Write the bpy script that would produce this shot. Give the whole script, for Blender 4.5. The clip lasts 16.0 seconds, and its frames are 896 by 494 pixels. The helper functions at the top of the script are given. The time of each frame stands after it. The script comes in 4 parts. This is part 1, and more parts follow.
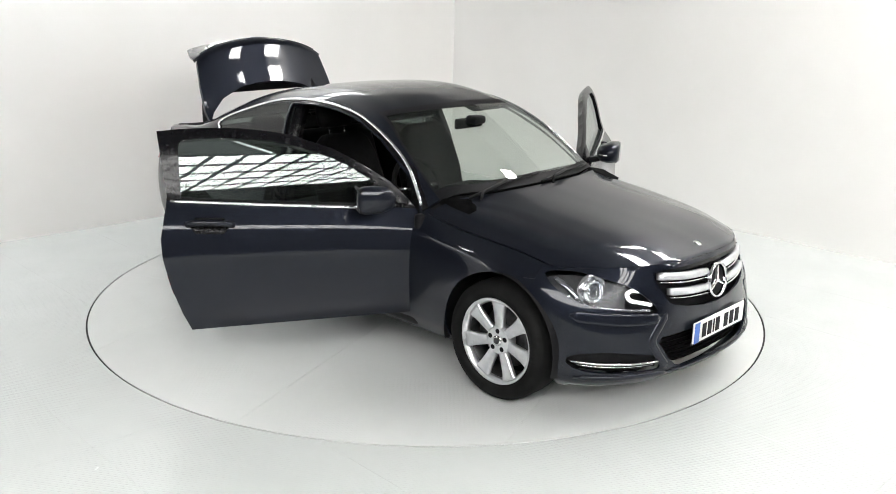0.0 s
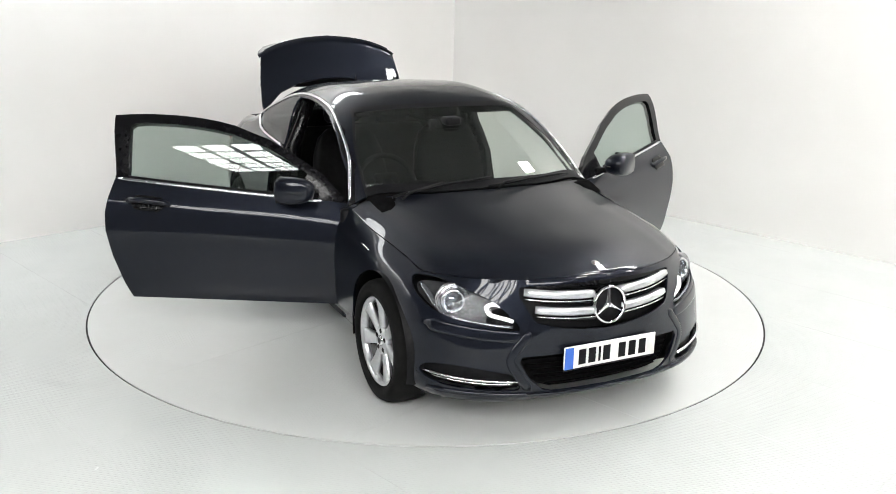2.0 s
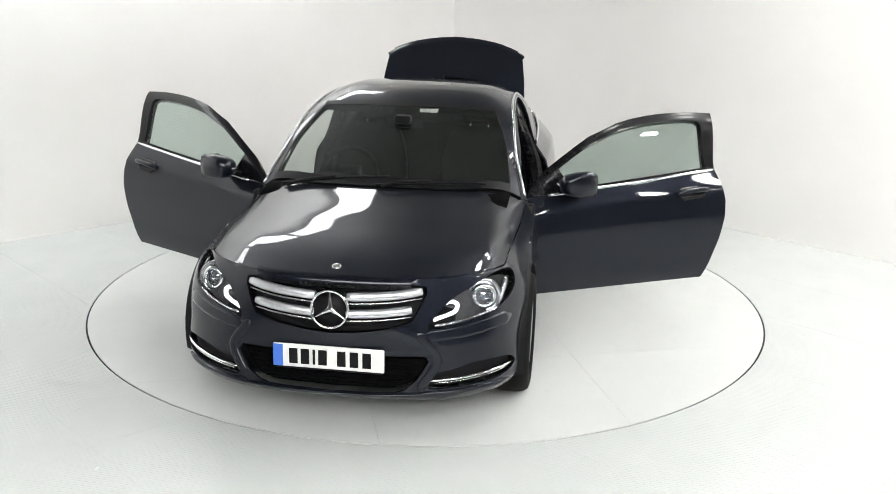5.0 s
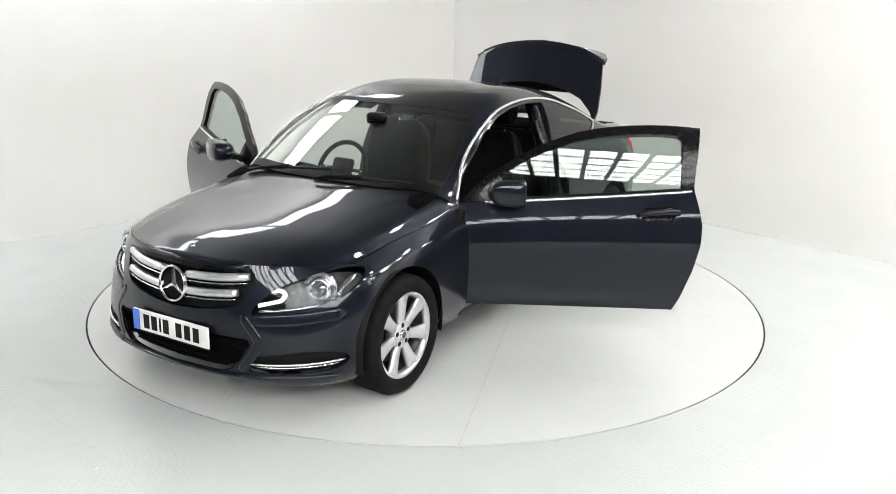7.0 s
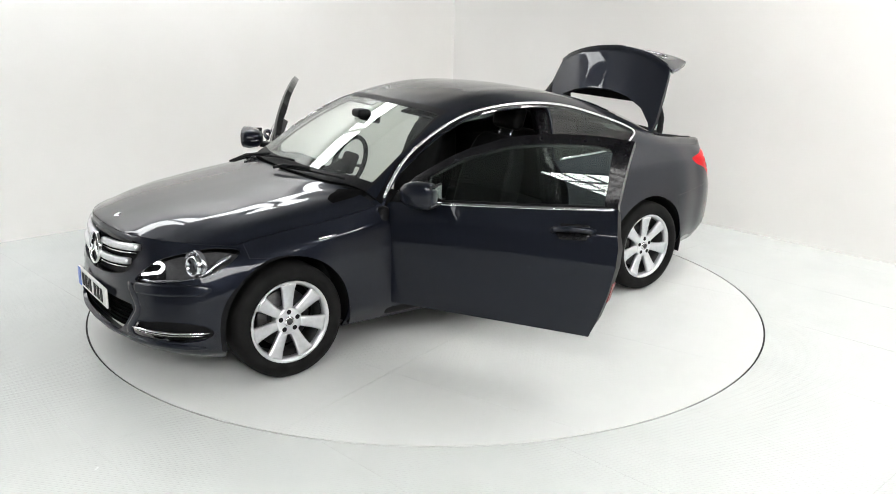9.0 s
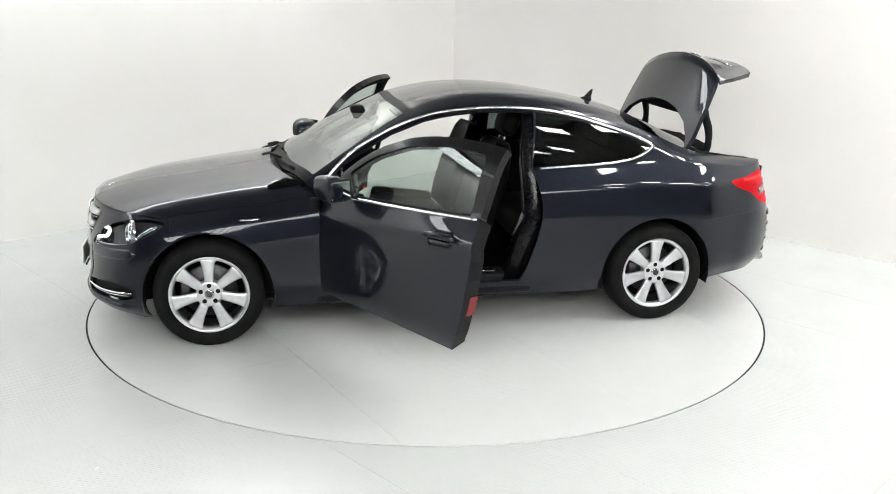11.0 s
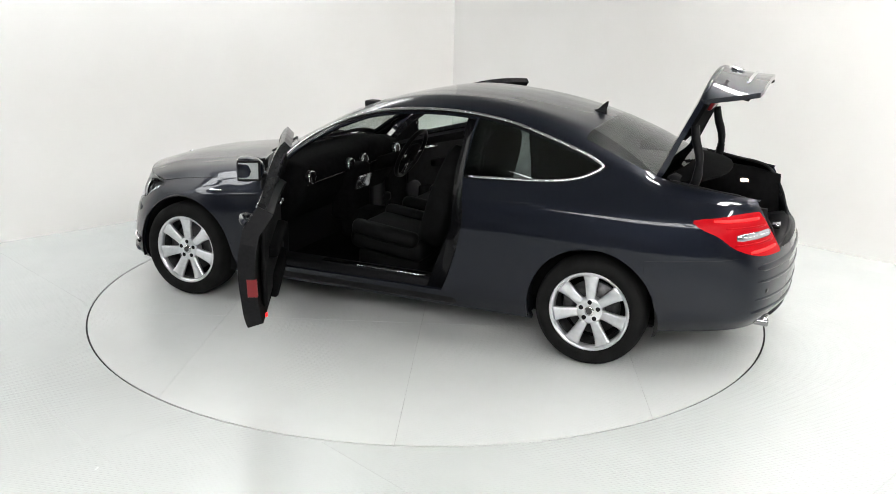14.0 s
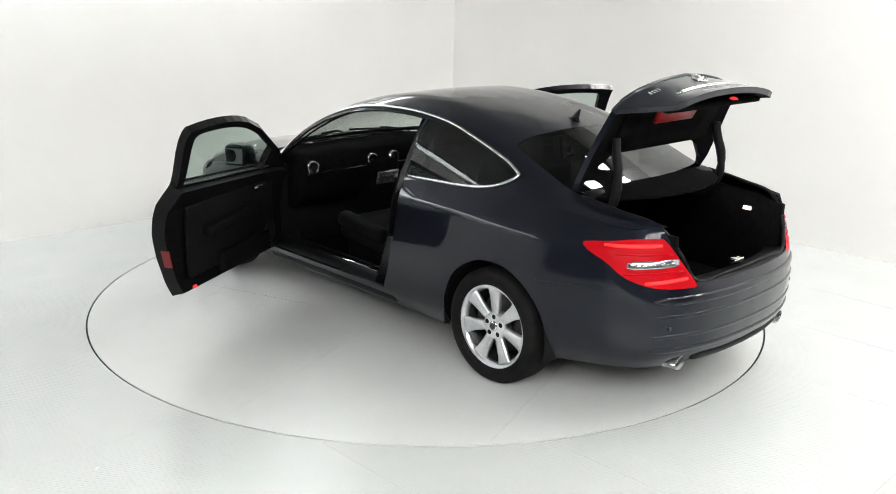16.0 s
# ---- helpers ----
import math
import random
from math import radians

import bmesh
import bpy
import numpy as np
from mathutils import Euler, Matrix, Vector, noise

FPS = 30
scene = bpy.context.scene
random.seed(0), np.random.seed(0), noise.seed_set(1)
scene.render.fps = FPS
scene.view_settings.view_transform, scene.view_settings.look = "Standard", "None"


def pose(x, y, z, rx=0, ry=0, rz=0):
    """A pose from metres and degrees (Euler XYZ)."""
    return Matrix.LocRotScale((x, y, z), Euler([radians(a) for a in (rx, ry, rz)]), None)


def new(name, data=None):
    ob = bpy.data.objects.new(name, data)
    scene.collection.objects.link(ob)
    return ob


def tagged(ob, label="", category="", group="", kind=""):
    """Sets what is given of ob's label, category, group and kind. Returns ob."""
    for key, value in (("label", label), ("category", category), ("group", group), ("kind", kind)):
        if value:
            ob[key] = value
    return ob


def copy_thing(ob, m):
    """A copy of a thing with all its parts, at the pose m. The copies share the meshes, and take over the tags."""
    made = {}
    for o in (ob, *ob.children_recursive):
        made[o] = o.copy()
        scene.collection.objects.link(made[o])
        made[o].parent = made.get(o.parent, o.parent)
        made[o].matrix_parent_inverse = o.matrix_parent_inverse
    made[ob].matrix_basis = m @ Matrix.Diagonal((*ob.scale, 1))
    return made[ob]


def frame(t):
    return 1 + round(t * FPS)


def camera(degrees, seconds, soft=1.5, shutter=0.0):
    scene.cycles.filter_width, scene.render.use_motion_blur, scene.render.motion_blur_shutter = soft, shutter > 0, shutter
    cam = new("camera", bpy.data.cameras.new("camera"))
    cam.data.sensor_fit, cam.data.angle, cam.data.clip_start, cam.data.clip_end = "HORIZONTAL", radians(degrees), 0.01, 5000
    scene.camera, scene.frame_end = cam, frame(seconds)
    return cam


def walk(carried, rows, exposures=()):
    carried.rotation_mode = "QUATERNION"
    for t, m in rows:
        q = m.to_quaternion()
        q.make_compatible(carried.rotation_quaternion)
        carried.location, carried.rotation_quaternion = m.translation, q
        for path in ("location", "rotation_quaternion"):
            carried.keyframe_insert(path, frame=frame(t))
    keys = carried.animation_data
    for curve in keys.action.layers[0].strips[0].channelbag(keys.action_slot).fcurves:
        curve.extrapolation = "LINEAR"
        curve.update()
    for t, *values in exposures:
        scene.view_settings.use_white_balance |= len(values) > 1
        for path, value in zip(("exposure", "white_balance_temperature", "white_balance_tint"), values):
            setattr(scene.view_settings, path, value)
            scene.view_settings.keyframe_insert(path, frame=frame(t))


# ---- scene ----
from mathutils.bvhtree import BVHTree
from mathutils.interpolate import poly_3d_calc

cam = camera(52.23, 16.0, soft=0.9)
EYE = pose(0.0, -6.033, 2.051, 90 - 15.957, 0, -1.216) @ pose(0, 0, 0, 0, 0, 1.22)
walk(cam, [(0.0, EYE), (16.0, EYE)], exposures=[(0.0, 0.0), (16.0, 0.0)])

# ---- world and light ----
world = bpy.data.worlds.new("studio")
scene.world = world
world.use_nodes = True
world.node_tree.nodes["Background"].inputs["Color"].default_value = (0.9, 0.95, 1.0, 1)
world.node_tree.nodes["Background"].inputs["Strength"].default_value = 0.05
PANEL_GLOW = 16.5
STRIP_GLOW = 66.0
WALL_STRIP_GLOW = 9.0


# ---- materials ----
def material(name, color, rough=0.5, metal=0.0, coat=0.0, spec=0.5):
    m = bpy.data.materials.new(name)
    m.use_nodes = True
    b = m.node_tree.nodes["Principled BSDF"]
    b.inputs["Base Color"].default_value = (*color, 1)
    b.inputs["Roughness"].default_value = rough
    b.inputs["Metallic"].default_value = metal
    b.inputs["Coat Weight"].default_value = coat
    b.inputs["Coat Roughness"].default_value = 0.03
    b.inputs["Specular IOR Level"].default_value = spec
    return m


def nodes_of(m):
    t = m.node_tree
    return t.nodes, t.links, t.nodes["Principled BSDF"]


def vary(m, scale, low, high, detail=4.0, target="Base Color"):
    """Mottles a colour or the roughness by noise at the given scale."""
    n, l, b = nodes_of(m)
    co = n.new("ShaderNodeTexCoord")
    no = n.new("ShaderNodeTexNoise")
    no.inputs["Scale"].default_value = scale
    no.inputs["Detail"].default_value = detail
    ra = n.new("ShaderNodeValToRGB")
    ra.color_ramp.elements[0].position, ra.color_ramp.elements[1].position = 0.3, 0.7
    ra.color_ramp.elements[0].color, ra.color_ramp.elements[1].color = (*low, 1), (*high, 1)
    l.new(co.outputs["Object"], no.inputs["Vector"])
    l.new(no.outputs["Fac"], ra.inputs["Fac"])
    l.new(ra.outputs["Color"], b.inputs[target])
    return m


def relief(m, scale, strength, distance=0.01):
    n, l, b = nodes_of(m)
    co = n.new("ShaderNodeTexCoord")
    no = n.new("ShaderNodeTexNoise")
    no.inputs["Scale"].default_value = scale
    no.inputs["Detail"].default_value = 5
    bu = n.new("ShaderNodeBump")
    bu.inputs["Strength"].default_value = strength
    bu.inputs["Distance"].default_value = distance
    l.new(co.outputs["Object"], no.inputs["Vector"])
    l.new(no.outputs["Fac"], bu.inputs["Height"])
    l.new(bu.outputs["Normal"], b.inputs["Normal"])
    return m


def glow(name, color, strength, spec=0.5):
    m = material(name, color, 0.4, spec=spec)
    b = m.node_tree.nodes["Principled BSDF"]
    b.inputs["Emission Color"].default_value = (*color, 1)
    b.inputs["Emission Strength"].default_value = strength
    return m


def paint_material():
    m = material("metallic_paint", (0.03, 0.033, 0.048), 0.34, 0.5, 1.0, 0.03)
    n, l, b = nodes_of(m)
    b.inputs["Coat IOR"].default_value = 1.39
    co = n.new("ShaderNodeTexCoord")
    vo = n.new("ShaderNodeTexVoronoi")
    vo.inputs["Scale"].default_value = 900
    ra = n.new("ShaderNodeValToRGB")
    ra.color_ramp.elements[0].color = (0.004, 0.0049, 0.0074, 1)
    ra.color_ramp.elements[1].color = (0.015, 0.018, 0.0285, 1)
    l.new(co.outputs["Object"], vo.inputs["Vector"])
    l.new(vo.outputs["Color"], ra.inputs["Fac"])
    l.new(ra.outputs["Color"], b.inputs["Base Color"])
    return m


def glass_material(name, tint, low=0.045, high=1.0):
    """Thin glass: mirror by Fresnel over a tinted see-through sheet."""
    m = bpy.data.materials.new(name)
    m.use_nodes = True
    n, l = m.node_tree.nodes, m.node_tree.links
    n.clear()
    out = n.new("ShaderNodeOutputMaterial")
    tr = n.new("ShaderNodeBsdfTransparent")
    tr.inputs["Color"].default_value = (*tint, 1)
    gl = n.new("ShaderNodeBsdfGlossy")
    gl.inputs["Roughness"].default_value = 0.01
    lw = n.new("ShaderNodeLayerWeight")
    lw.inputs["Blend"].default_value = 0.5
    po = n.new("ShaderNodeMath")
    po.operation = "POWER"
    po.inputs[1].default_value = 5.0
    fr = n.new("ShaderNodeMapRange")
    fr.inputs["To Min"].default_value, fr.inputs["To Max"].default_value = low, high
    l.new(lw.outputs["Facing"], po.inputs[0])
    l.new(po.outputs["Value"], fr.inputs["Value"])
    mx = n.new("ShaderNodeMixShader")
    l.new(fr.outputs["Result"], mx.inputs["Fac"])
    l.new(tr.outputs["BSDF"], mx.inputs[1])
    l.new(gl.outputs["BSDF"], mx.inputs[2])
    l.new(mx.outputs["Shader"], out.inputs["Surface"])
    return m


def tread_material(name, base, dirt, turn, bare, full):
    """White-painted steel tread plate: small raised dashes in two crossed directions under worn paint."""
    m = material(name, base, 0.35, 0.0, 0.0)
    n, l, b = nodes_of(m)
    co = n.new("ShaderNodeTexCoord")
    heights = []
    for k, (ang, off) in enumerate(((45, 0.0), (-45, 0.5))):
        mp = n.new("ShaderNodeMapping")
        mp.inputs["Rotation"].default_value = (0, 0, radians(turn))
        mp.inputs["Scale"].default_value = (31, 31, 31)
        mp.inputs["Location"].default_value = (off, off, 0)
        fr = n.new("ShaderNodeVectorMath")
        fr.operation = "FRACTION"
        sub = n.new("ShaderNodeVectorMath")
        sub.operation = "SUBTRACT"
        sub.inputs[1].default_value = (0.5, 0.5, 0)
        ro = n.new("ShaderNodeMapping")
        ro.inputs["Rotation"].default_value = (0, 0, radians(ang))
        ro.inputs["Scale"].default_value = (2.6, 8.0, 0)
        le = n.new("ShaderNodeVectorMath")
        le.operation = "LENGTH"
        mr = n.new("ShaderNodeMapRange")
        mr.inputs["From Min"].default_value, mr.inputs["From Max"].default_value = 1.0, 0.55
        l.new(co.outputs["Object"], mp.inputs["Vector"])
        l.new(mp.outputs["Vector"], fr.inputs[0])
        l.new(fr.outputs["Vector"], sub.inputs[0])
        l.new(sub.outputs["Vector"], ro.inputs["Vector"])
        l.new(ro.outputs["Vector"], le.inputs[0])
        l.new(le.outputs["Value"], mr.inputs["Value"])
        heights.append(mr)
    mx = n.new("ShaderNodeMath")
    mx.operation = "MAXIMUM"
    l.new(heights[0].outputs["Result"], mx.inputs[0])
    l.new(heights[1].outputs["Result"], mx.inputs[1])
    wa = n.new("ShaderNodeTexNoise")
    wa.inputs["Scale"].default_value = 1.1
    wa.inputs["Detail"].default_value = 3
    wr = n.new("ShaderNodeValToRGB")
    wr.color_ramp.elements[0].position, wr.color_ramp.elements[1].position = bare, full
    l.new(co.outputs["Object"], wa.inputs["Vector"])
    l.new(wa.outputs["Fac"], wr.inputs["Fac"])
    worn = n.new("ShaderNodeMath")
    worn.operation = "MULTIPLY"
    l.new(mx.outputs["Value"], worn.inputs[0])
    l.new(wr.outputs["Color"], worn.inputs[1])
    bu = n.new("ShaderNodeBump")
    bu.inputs["Strength"].default_value = 0.4
    bu.inputs["Distance"].default_value = 0.003
    l.new(worn.outputs["Value"], bu.inputs["Height"])
    l.new(bu.outputs["Normal"], b.inputs["Normal"])
    st = n.new("ShaderNodeTexNoise")
    st.inputs["Scale"].default_value = 2.3
    st.inputs["Detail"].default_value = 8
    st.inputs["Roughness"].default_value = 0.65
    cr = n.new("ShaderNodeValToRGB")
    cr.color_ramp.elements[0].position, cr.color_ramp.elements[1].position = 0.3, 0.62
    cr.color_ramp.elements[0].color, cr.color_ramp.elements[1].color = (*dirt, 1), (*base, 1)
    l.new(co.outputs["Object"], st.inputs["Vector"])
    l.new(st.outputs["Fac"], cr.inputs["Fac"])
    l.new(cr.outputs["Color"], b.inputs["Base Color"])
    rr = n.new("ShaderNodeMapRange")
    rr.inputs["To Min"].default_value, rr.inputs["To Max"].default_value = 0.13, 0.33
    l.new(st.outputs["Fac"], rr.inputs["Value"])
    l.new(rr.outputs["Result"], b.inputs["Roughness"])
    return m


PAINT = paint_material()
BLACK = vary(material("black_plastic", (0.005, 0.005, 0.006), 0.5, spec=0.14), 60, (0.004, 0.004, 0.005), (0.008, 0.008, 0.009))
GLOSS_BLACK = vary(material("gloss_black", (0.005, 0.005, 0.006), 0.22, 0, 0.15, 0.15), 40, (0.004, 0.004, 0.005), (0.007, 0.007, 0.008))
TRIM = relief(vary(material("soft_trim", (0.004, 0.004, 0.004), 0.9, spec=0.04), 30, (0.002, 0.002, 0.002), (0.0045, 0.0045, 0.005)), 300, 0.15, 0.002)
LEATHER = relief(vary(material("black_leather", (0.009, 0.009, 0.010), 0.5, spec=0.035), 20, (0.004, 0.004, 0.004), (0.007, 0.007, 0.0075)), 180, 0.2, 0.003)
CHROME = vary(material("chrome", (0.8, 0.8, 0.8), 0.08, 1.0), 25, (0.74, 0.75, 0.77), (0.86, 0.86, 0.87))
BEAD = vary(material("bright_bead", (0.8, 0.8, 0.8), 0.22, 1.0), 25, (0.80, 0.80, 0.82), (0.9, 0.9, 0.91))
SILVER = vary(material("silver_lacquer", (0.62, 0.63, 0.65), 0.3, 0.75, 0.6), 40, (0.58, 0.59, 0.61), (0.66, 0.67, 0.69))
RUBBER = relief(vary(material("tyre_rubber", (0.006, 0.006, 0.006), 0.75, spec=0.1), 12, (0.005, 0.005, 0.005), (0.010, 0.010, 0.010)), 90, 0.25, 0.003)
# rim alloy with the shade inside the wheel put into its colour
SHADED_ALLOY = vary(material("shaded_alloy", (0.05, 0.05, 0.052), 0.45, 0.7), 30, (0.035, 0.035, 0.036), (0.07, 0.07, 0.072))
STEEL = vary(material("brake_steel", (0.22, 0.22, 0.23), 0.45, 0.9), 30, (0.06, 0.058, 0.058), (0.12, 0.12, 0.125))
RED_LENS = glow("red_lens", (0.34, 0.002, 0.006), 0.42, 0.08)
RED_CASE = material("red_plastic", (0.25, 0.004, 0.008), 0.3, 0, 0.0, 0.2)
EXHAUST = vary(material("exhaust_steel", (0.4, 0.4, 0.4), 0.24, 1.0), 30, (0.34, 0.34, 0.34), (0.44, 0.44, 0.45))
RED_GLOW = glow("lit_red_lamp", (1.0, 0.03, 0.03), 1.2, 0.08)
LAMP_INNER = vary(material("lamp_inner", (0.05, 0.05, 0.052), 0.4, 0.4), 30, (0.04, 0.04, 0.042), (0.07, 0.07, 0.072))
RED_REFLECTOR = material("red_reflector", (0.16, 0.003, 0.006), 0.35, 0, 0.0)
LAMP_CLEAR = glass_material("lamp_glass", (0.96, 0.97, 0.98), 0.006, 0.025)
LAMP_BOWL = vary(material("lamp_reflector", (0.42, 0.43, 0.45), 0.18, 0.9), 30, (0.38, 0.38, 0.40), (0.48, 0.48, 0.50))
DAY_GLOW = glow("daytime_lamp", (1.0, 0.98, 0.95), 1.5)
BOOT_GLOW = glow("boot_lamp_glow", (1.0, 0.75, 0.6), 2.5)
GLASS = glass_material("window_glass", (0.74, 0.80, 0.77), 0.055)
DARK_GLASS = glass_material("tinted_glass", (0.36, 0.40, 0.39), 0.045)
WINDSCREEN = glass_material("windscreen_glass", (0.86, 0.90, 0.87), 0.075)
PLATE_WHITE = vary(material("plate_white", (0.78, 0.78, 0.76), 0.35, 0, 0.5), 30, (0.74, 0.74, 0.72), (0.8, 0.8, 0.78))
PLATE_BLUE = material("plate_blue", (0.03, 0.13, 0.55), 0.35, 0, 0.5)
WALL = relief(vary(material("white_wall", (0.8, 0.79, 0.77), 0.7), 0.7, (0.80, 0.785, 0.765), (0.85, 0.84, 0.825)), 40, 0.06, 0.004)
CEILING = vary(material("dark_ceiling", (0.1, 0.1, 0.1), 0.8), 0.8, (0.15, 0.15, 0.15), (0.21, 0.21, 0.21))
UPPER_WALL = vary(material("dark_upper_wall", (0.09, 0.09, 0.09), 0.8), 0.8, (0.07, 0.07, 0.07), (0.11, 0.11, 0.11))
UPPER_GREY = vary(material("grey_upper_wall", (0.32, 0.32, 0.32), 0.8), 0.8, (0.29, 0.29, 0.29), (0.35, 0.35, 0.35))
FLOOR = tread_material("painted_tread_plate", (0.525, 0.545, 0.535), (0.505, 0.525, 0.515), 12, 0.36, 0.70)
DISC = tread_material("turntable_plate", (0.60, 0.615, 0.605), (0.58, 0.595, 0.585), 0, 0.46, 0.80)
PANEL = glow("light_panel", (1.0, 0.99, 0.97), PANEL_GLOW)
STRIP = glow("light_strip", (1.0, 0.99, 0.97), STRIP_GLOW)
WALL_STRIP = glow("wall_light_strip", (0.97, 0.99, 1.0), WALL_STRIP_GLOW)


# ---- mesh helpers ----
def part(name, bm, mat, parent=None, label="", smooth=True, mats=None):
    me = bpy.data.meshes.new(name)
    bm.to_mesh(me)
    bm.free()
    for m in (mats or [mat]):
        me.materials.append(m)
    if smooth:
        for p in me.polygons:
            p.use_smooth = True
    ob = new(name, me)
    if parent:
        ob.parent = parent
    if label:
        tagged(ob, label)
    return ob


def soft_box(sx, sy, sz, r=0.02, seg=2, at=(0, 0, 0), turn=None):
    bm = bmesh.new()
    bmesh.ops.create_cube(bm, size=1)
    bmesh.ops.scale(bm, vec=(sx, sy, sz), verts=bm.verts)
    if r:
        bmesh.ops.bevel(bm, geom=bm.edges[:], offset=r, segments=seg, affect="EDGES", profile=0.5)
    m = pose(*at) @ (turn or Matrix())
    bmesh.ops.transform(bm, matrix=m, verts=bm.verts)
    return bm


def lathe(profile, seg=48, axis="y"):
    """Turns (radius, along) points about the y axis."""
    bm = bmesh.new()
    rings = []
    for k in range(seg):
        a = 2 * math.pi * k / seg
        rings.append([bm.verts.new((r * math.cos(a), s, r * math.sin(a))) for r, s in profile])
    for k in range(seg):
        p, q = rings[k], rings[(k + 1) % seg]
        for i in range(len(profile) - 1):
            bm.faces.new((p[i], p[i + 1], q[i + 1], q[i]))
    bmesh.ops.remove_doubles(bm, verts=bm.verts, dist=1e-5)
    bmesh.ops.recalc_face_normals(bm, faces=bm.faces)
    return bm


def tube(points, radius, seg=8, closed=False, flat=1.0):
    """A round bar through points."""
    bm = bmesh.new()
    pts = [Vector(p) for p in points]
    n = len(pts)
    rings = []
    for i, p in enumerate(pts):
        a = pts[(i - 1) % n] if closed or i else pts[0]
        b = pts[(i + 1) % n] if closed or i < n - 1 else pts[-1]
        d = (b - a).normalized()
        side = d.cross(Vector((0, 0, 1)))
        side = side.normalized() if side.length > 1e-3 else Vector((0, 1, 0))
        up = side.cross(d).normalized()
        rings.append([bm.verts.new(p + radius * (math.cos(2 * math.pi * k / seg) * side + flat * math.sin(2 * math.pi * k / seg) * up)) for k in range(seg)])
    for i in range(n if closed else n - 1):
        p, q = rings[i], rings[(i + 1) % n]
        for k in range(seg):
            bm.faces.new((p[k], p[(k + 1) % seg], q[(k + 1) % seg], q[k]))
    if not closed:
        bm.faces.new(rings[0][::-1])
        bm.faces.new(rings[-1])
    bmesh.ops.recalc_face_normals(bm, faces=bm.faces)
    return bm


def loft(sections, cap=True):
    """Joins closed rings of equally many points."""
    bm = bmesh.new()
    rings = [[bm.verts.new(p) for p in s] for s in sections]
    for a, b in zip(rings, rings[1:]):
        for k in range(len(a)):
            j = (k + 1) % len(a)
            bm.faces.new((a[k], a[j], b[j], b[k]))
    if cap:
        bm.faces.new(rings[0][::-1])
        bm.faces.new(rings[-1])
    bmesh.ops.recalc_face_normals(bm, faces=bm.faces)
    return bm


def join(*bms):
    out = bmesh.new()
    for b in bms:
        me = bpy.data.meshes.new("joined")
        b.to_mesh(me)
        b.free()
        out.from_mesh(me)
        bpy.data.meshes.remove(me)
    return out


def slab(points, z0, z1):
    """An upright prism over a plan outline."""
    bm = bmesh.new()
    low = [bm.verts.new((x, y, z0)) for x, y in points]
    top = [bm.verts.new((x, y, z1)) for x, y in points]
    n = len(points)
    bm.faces.new(low[::-1])
    bm.faces.new(top)
    for k in range(n):
        bm.faces.new((low[k], low[(k + 1) % n], top[(k + 1) % n], top[k]))
    bmesh.ops.recalc_face_normals(bm, faces=bm.faces)
    return bm


# ---- the studio ----
CORNER = Vector((0.24, 4.47))
WAY_L = Vector((-0.733, -0.680))
WAY_R = Vector((0.688, -0.726))
SIDE, HIGH = 16.0, 4.3
TABLE_R = 2.217


WALL_TOP = 3.4


def wall(name, a, b, label, z0, z1, mat):
    d = (b - a).normalized()
    out = Vector((-d.y, d.x)) * 0.2
    mid = CORNER + (WAY_L + WAY_R) * SIDE / 2
    if (a + out - mid).length < (a - mid).length:
        out = -out
    ob = part(name, slab([a, b, b + out, a + out], z0, z1), mat, smooth=False)
    return tagged(ob, label, "wall", kind="structure")


P_L, P_R = CORNER + WAY_L * SIDE, CORNER + WAY_R * SIDE
P_B = CORNER + (WAY_L + WAY_R) * SIDE
white, dark = "plain white painted studio wall", "grey upper wall above the white studio wall"
for name, a, b in (("north", CORNER, P_L), ("east", CORNER, P_R), ("west", P_L, P_B), ("south", P_R, P_B)):
    if name in ("west", "south"):
        wall("wall_" + name, a, b, "dark grey hall wall behind the camera", -0.05, HIGH, UPPER_WALL)
        continue
    wall("wall_" + name, a, b, white, -0.05, WALL_TOP, WALL)
    wall("wall_upper_" + name, a, b, dark, WALL_TOP + 0.003, HIGH, UPPER_GREY)

def plates(bm, turn, us, vs, mat, parent, gap=0.0006):
    """Splits a flat sheet along two sets of seams into plates of their own, with open joints."""
    c, d = math.cos(radians(turn)), math.sin(radians(turn))
    for axis, cuts in (((c, d), us), ((-d, c), vs)):
        for o in cuts:
            for e in (-gap, gap):
                bmesh.ops.bisect_plane(bm, geom=bm.verts[:] + bm.edges[:] + bm.faces[:], dist=1e-6, plane_co=(axis[0] * (o + e), axis[1] * (o + e), 0), plane_no=(*axis, 0))
    cells = {}
    for f in bm.faces:
        m = f.calc_center_median()
        pu, pv = m.x * c + m.y * d, -m.x * d + m.y * c
        if min([abs(pu - o) for o in us] + [abs(pv - o) for o in vs]) < gap:
            continue
        key = (sum(pu > o for o in us), sum(pv > o for o in vs))
        cells.setdefault(key, []).append(f)
    for key in sorted(cells):
        out, made = bmesh.new(), {}
        for f in cells[key]:
            for v in f.verts:
                if v not in made:
                    made[v] = out.verts.new(v.co)
            out.faces.new([made[v] for v in f.verts])
        out.normal_update()
        r = bmesh.ops.extrude_face_region(out, geom=out.faces[:])
        bmesh.ops.translate(out, vec=(0, 0, -0.006), verts=[q for q in r["geom"] if isinstance(q, bmesh.types.BMVert)])
        bmesh.ops.recalc_face_normals(out, faces=out.faces)
        part("plate", out, mat, parent, smooth=False)
    bm.free()


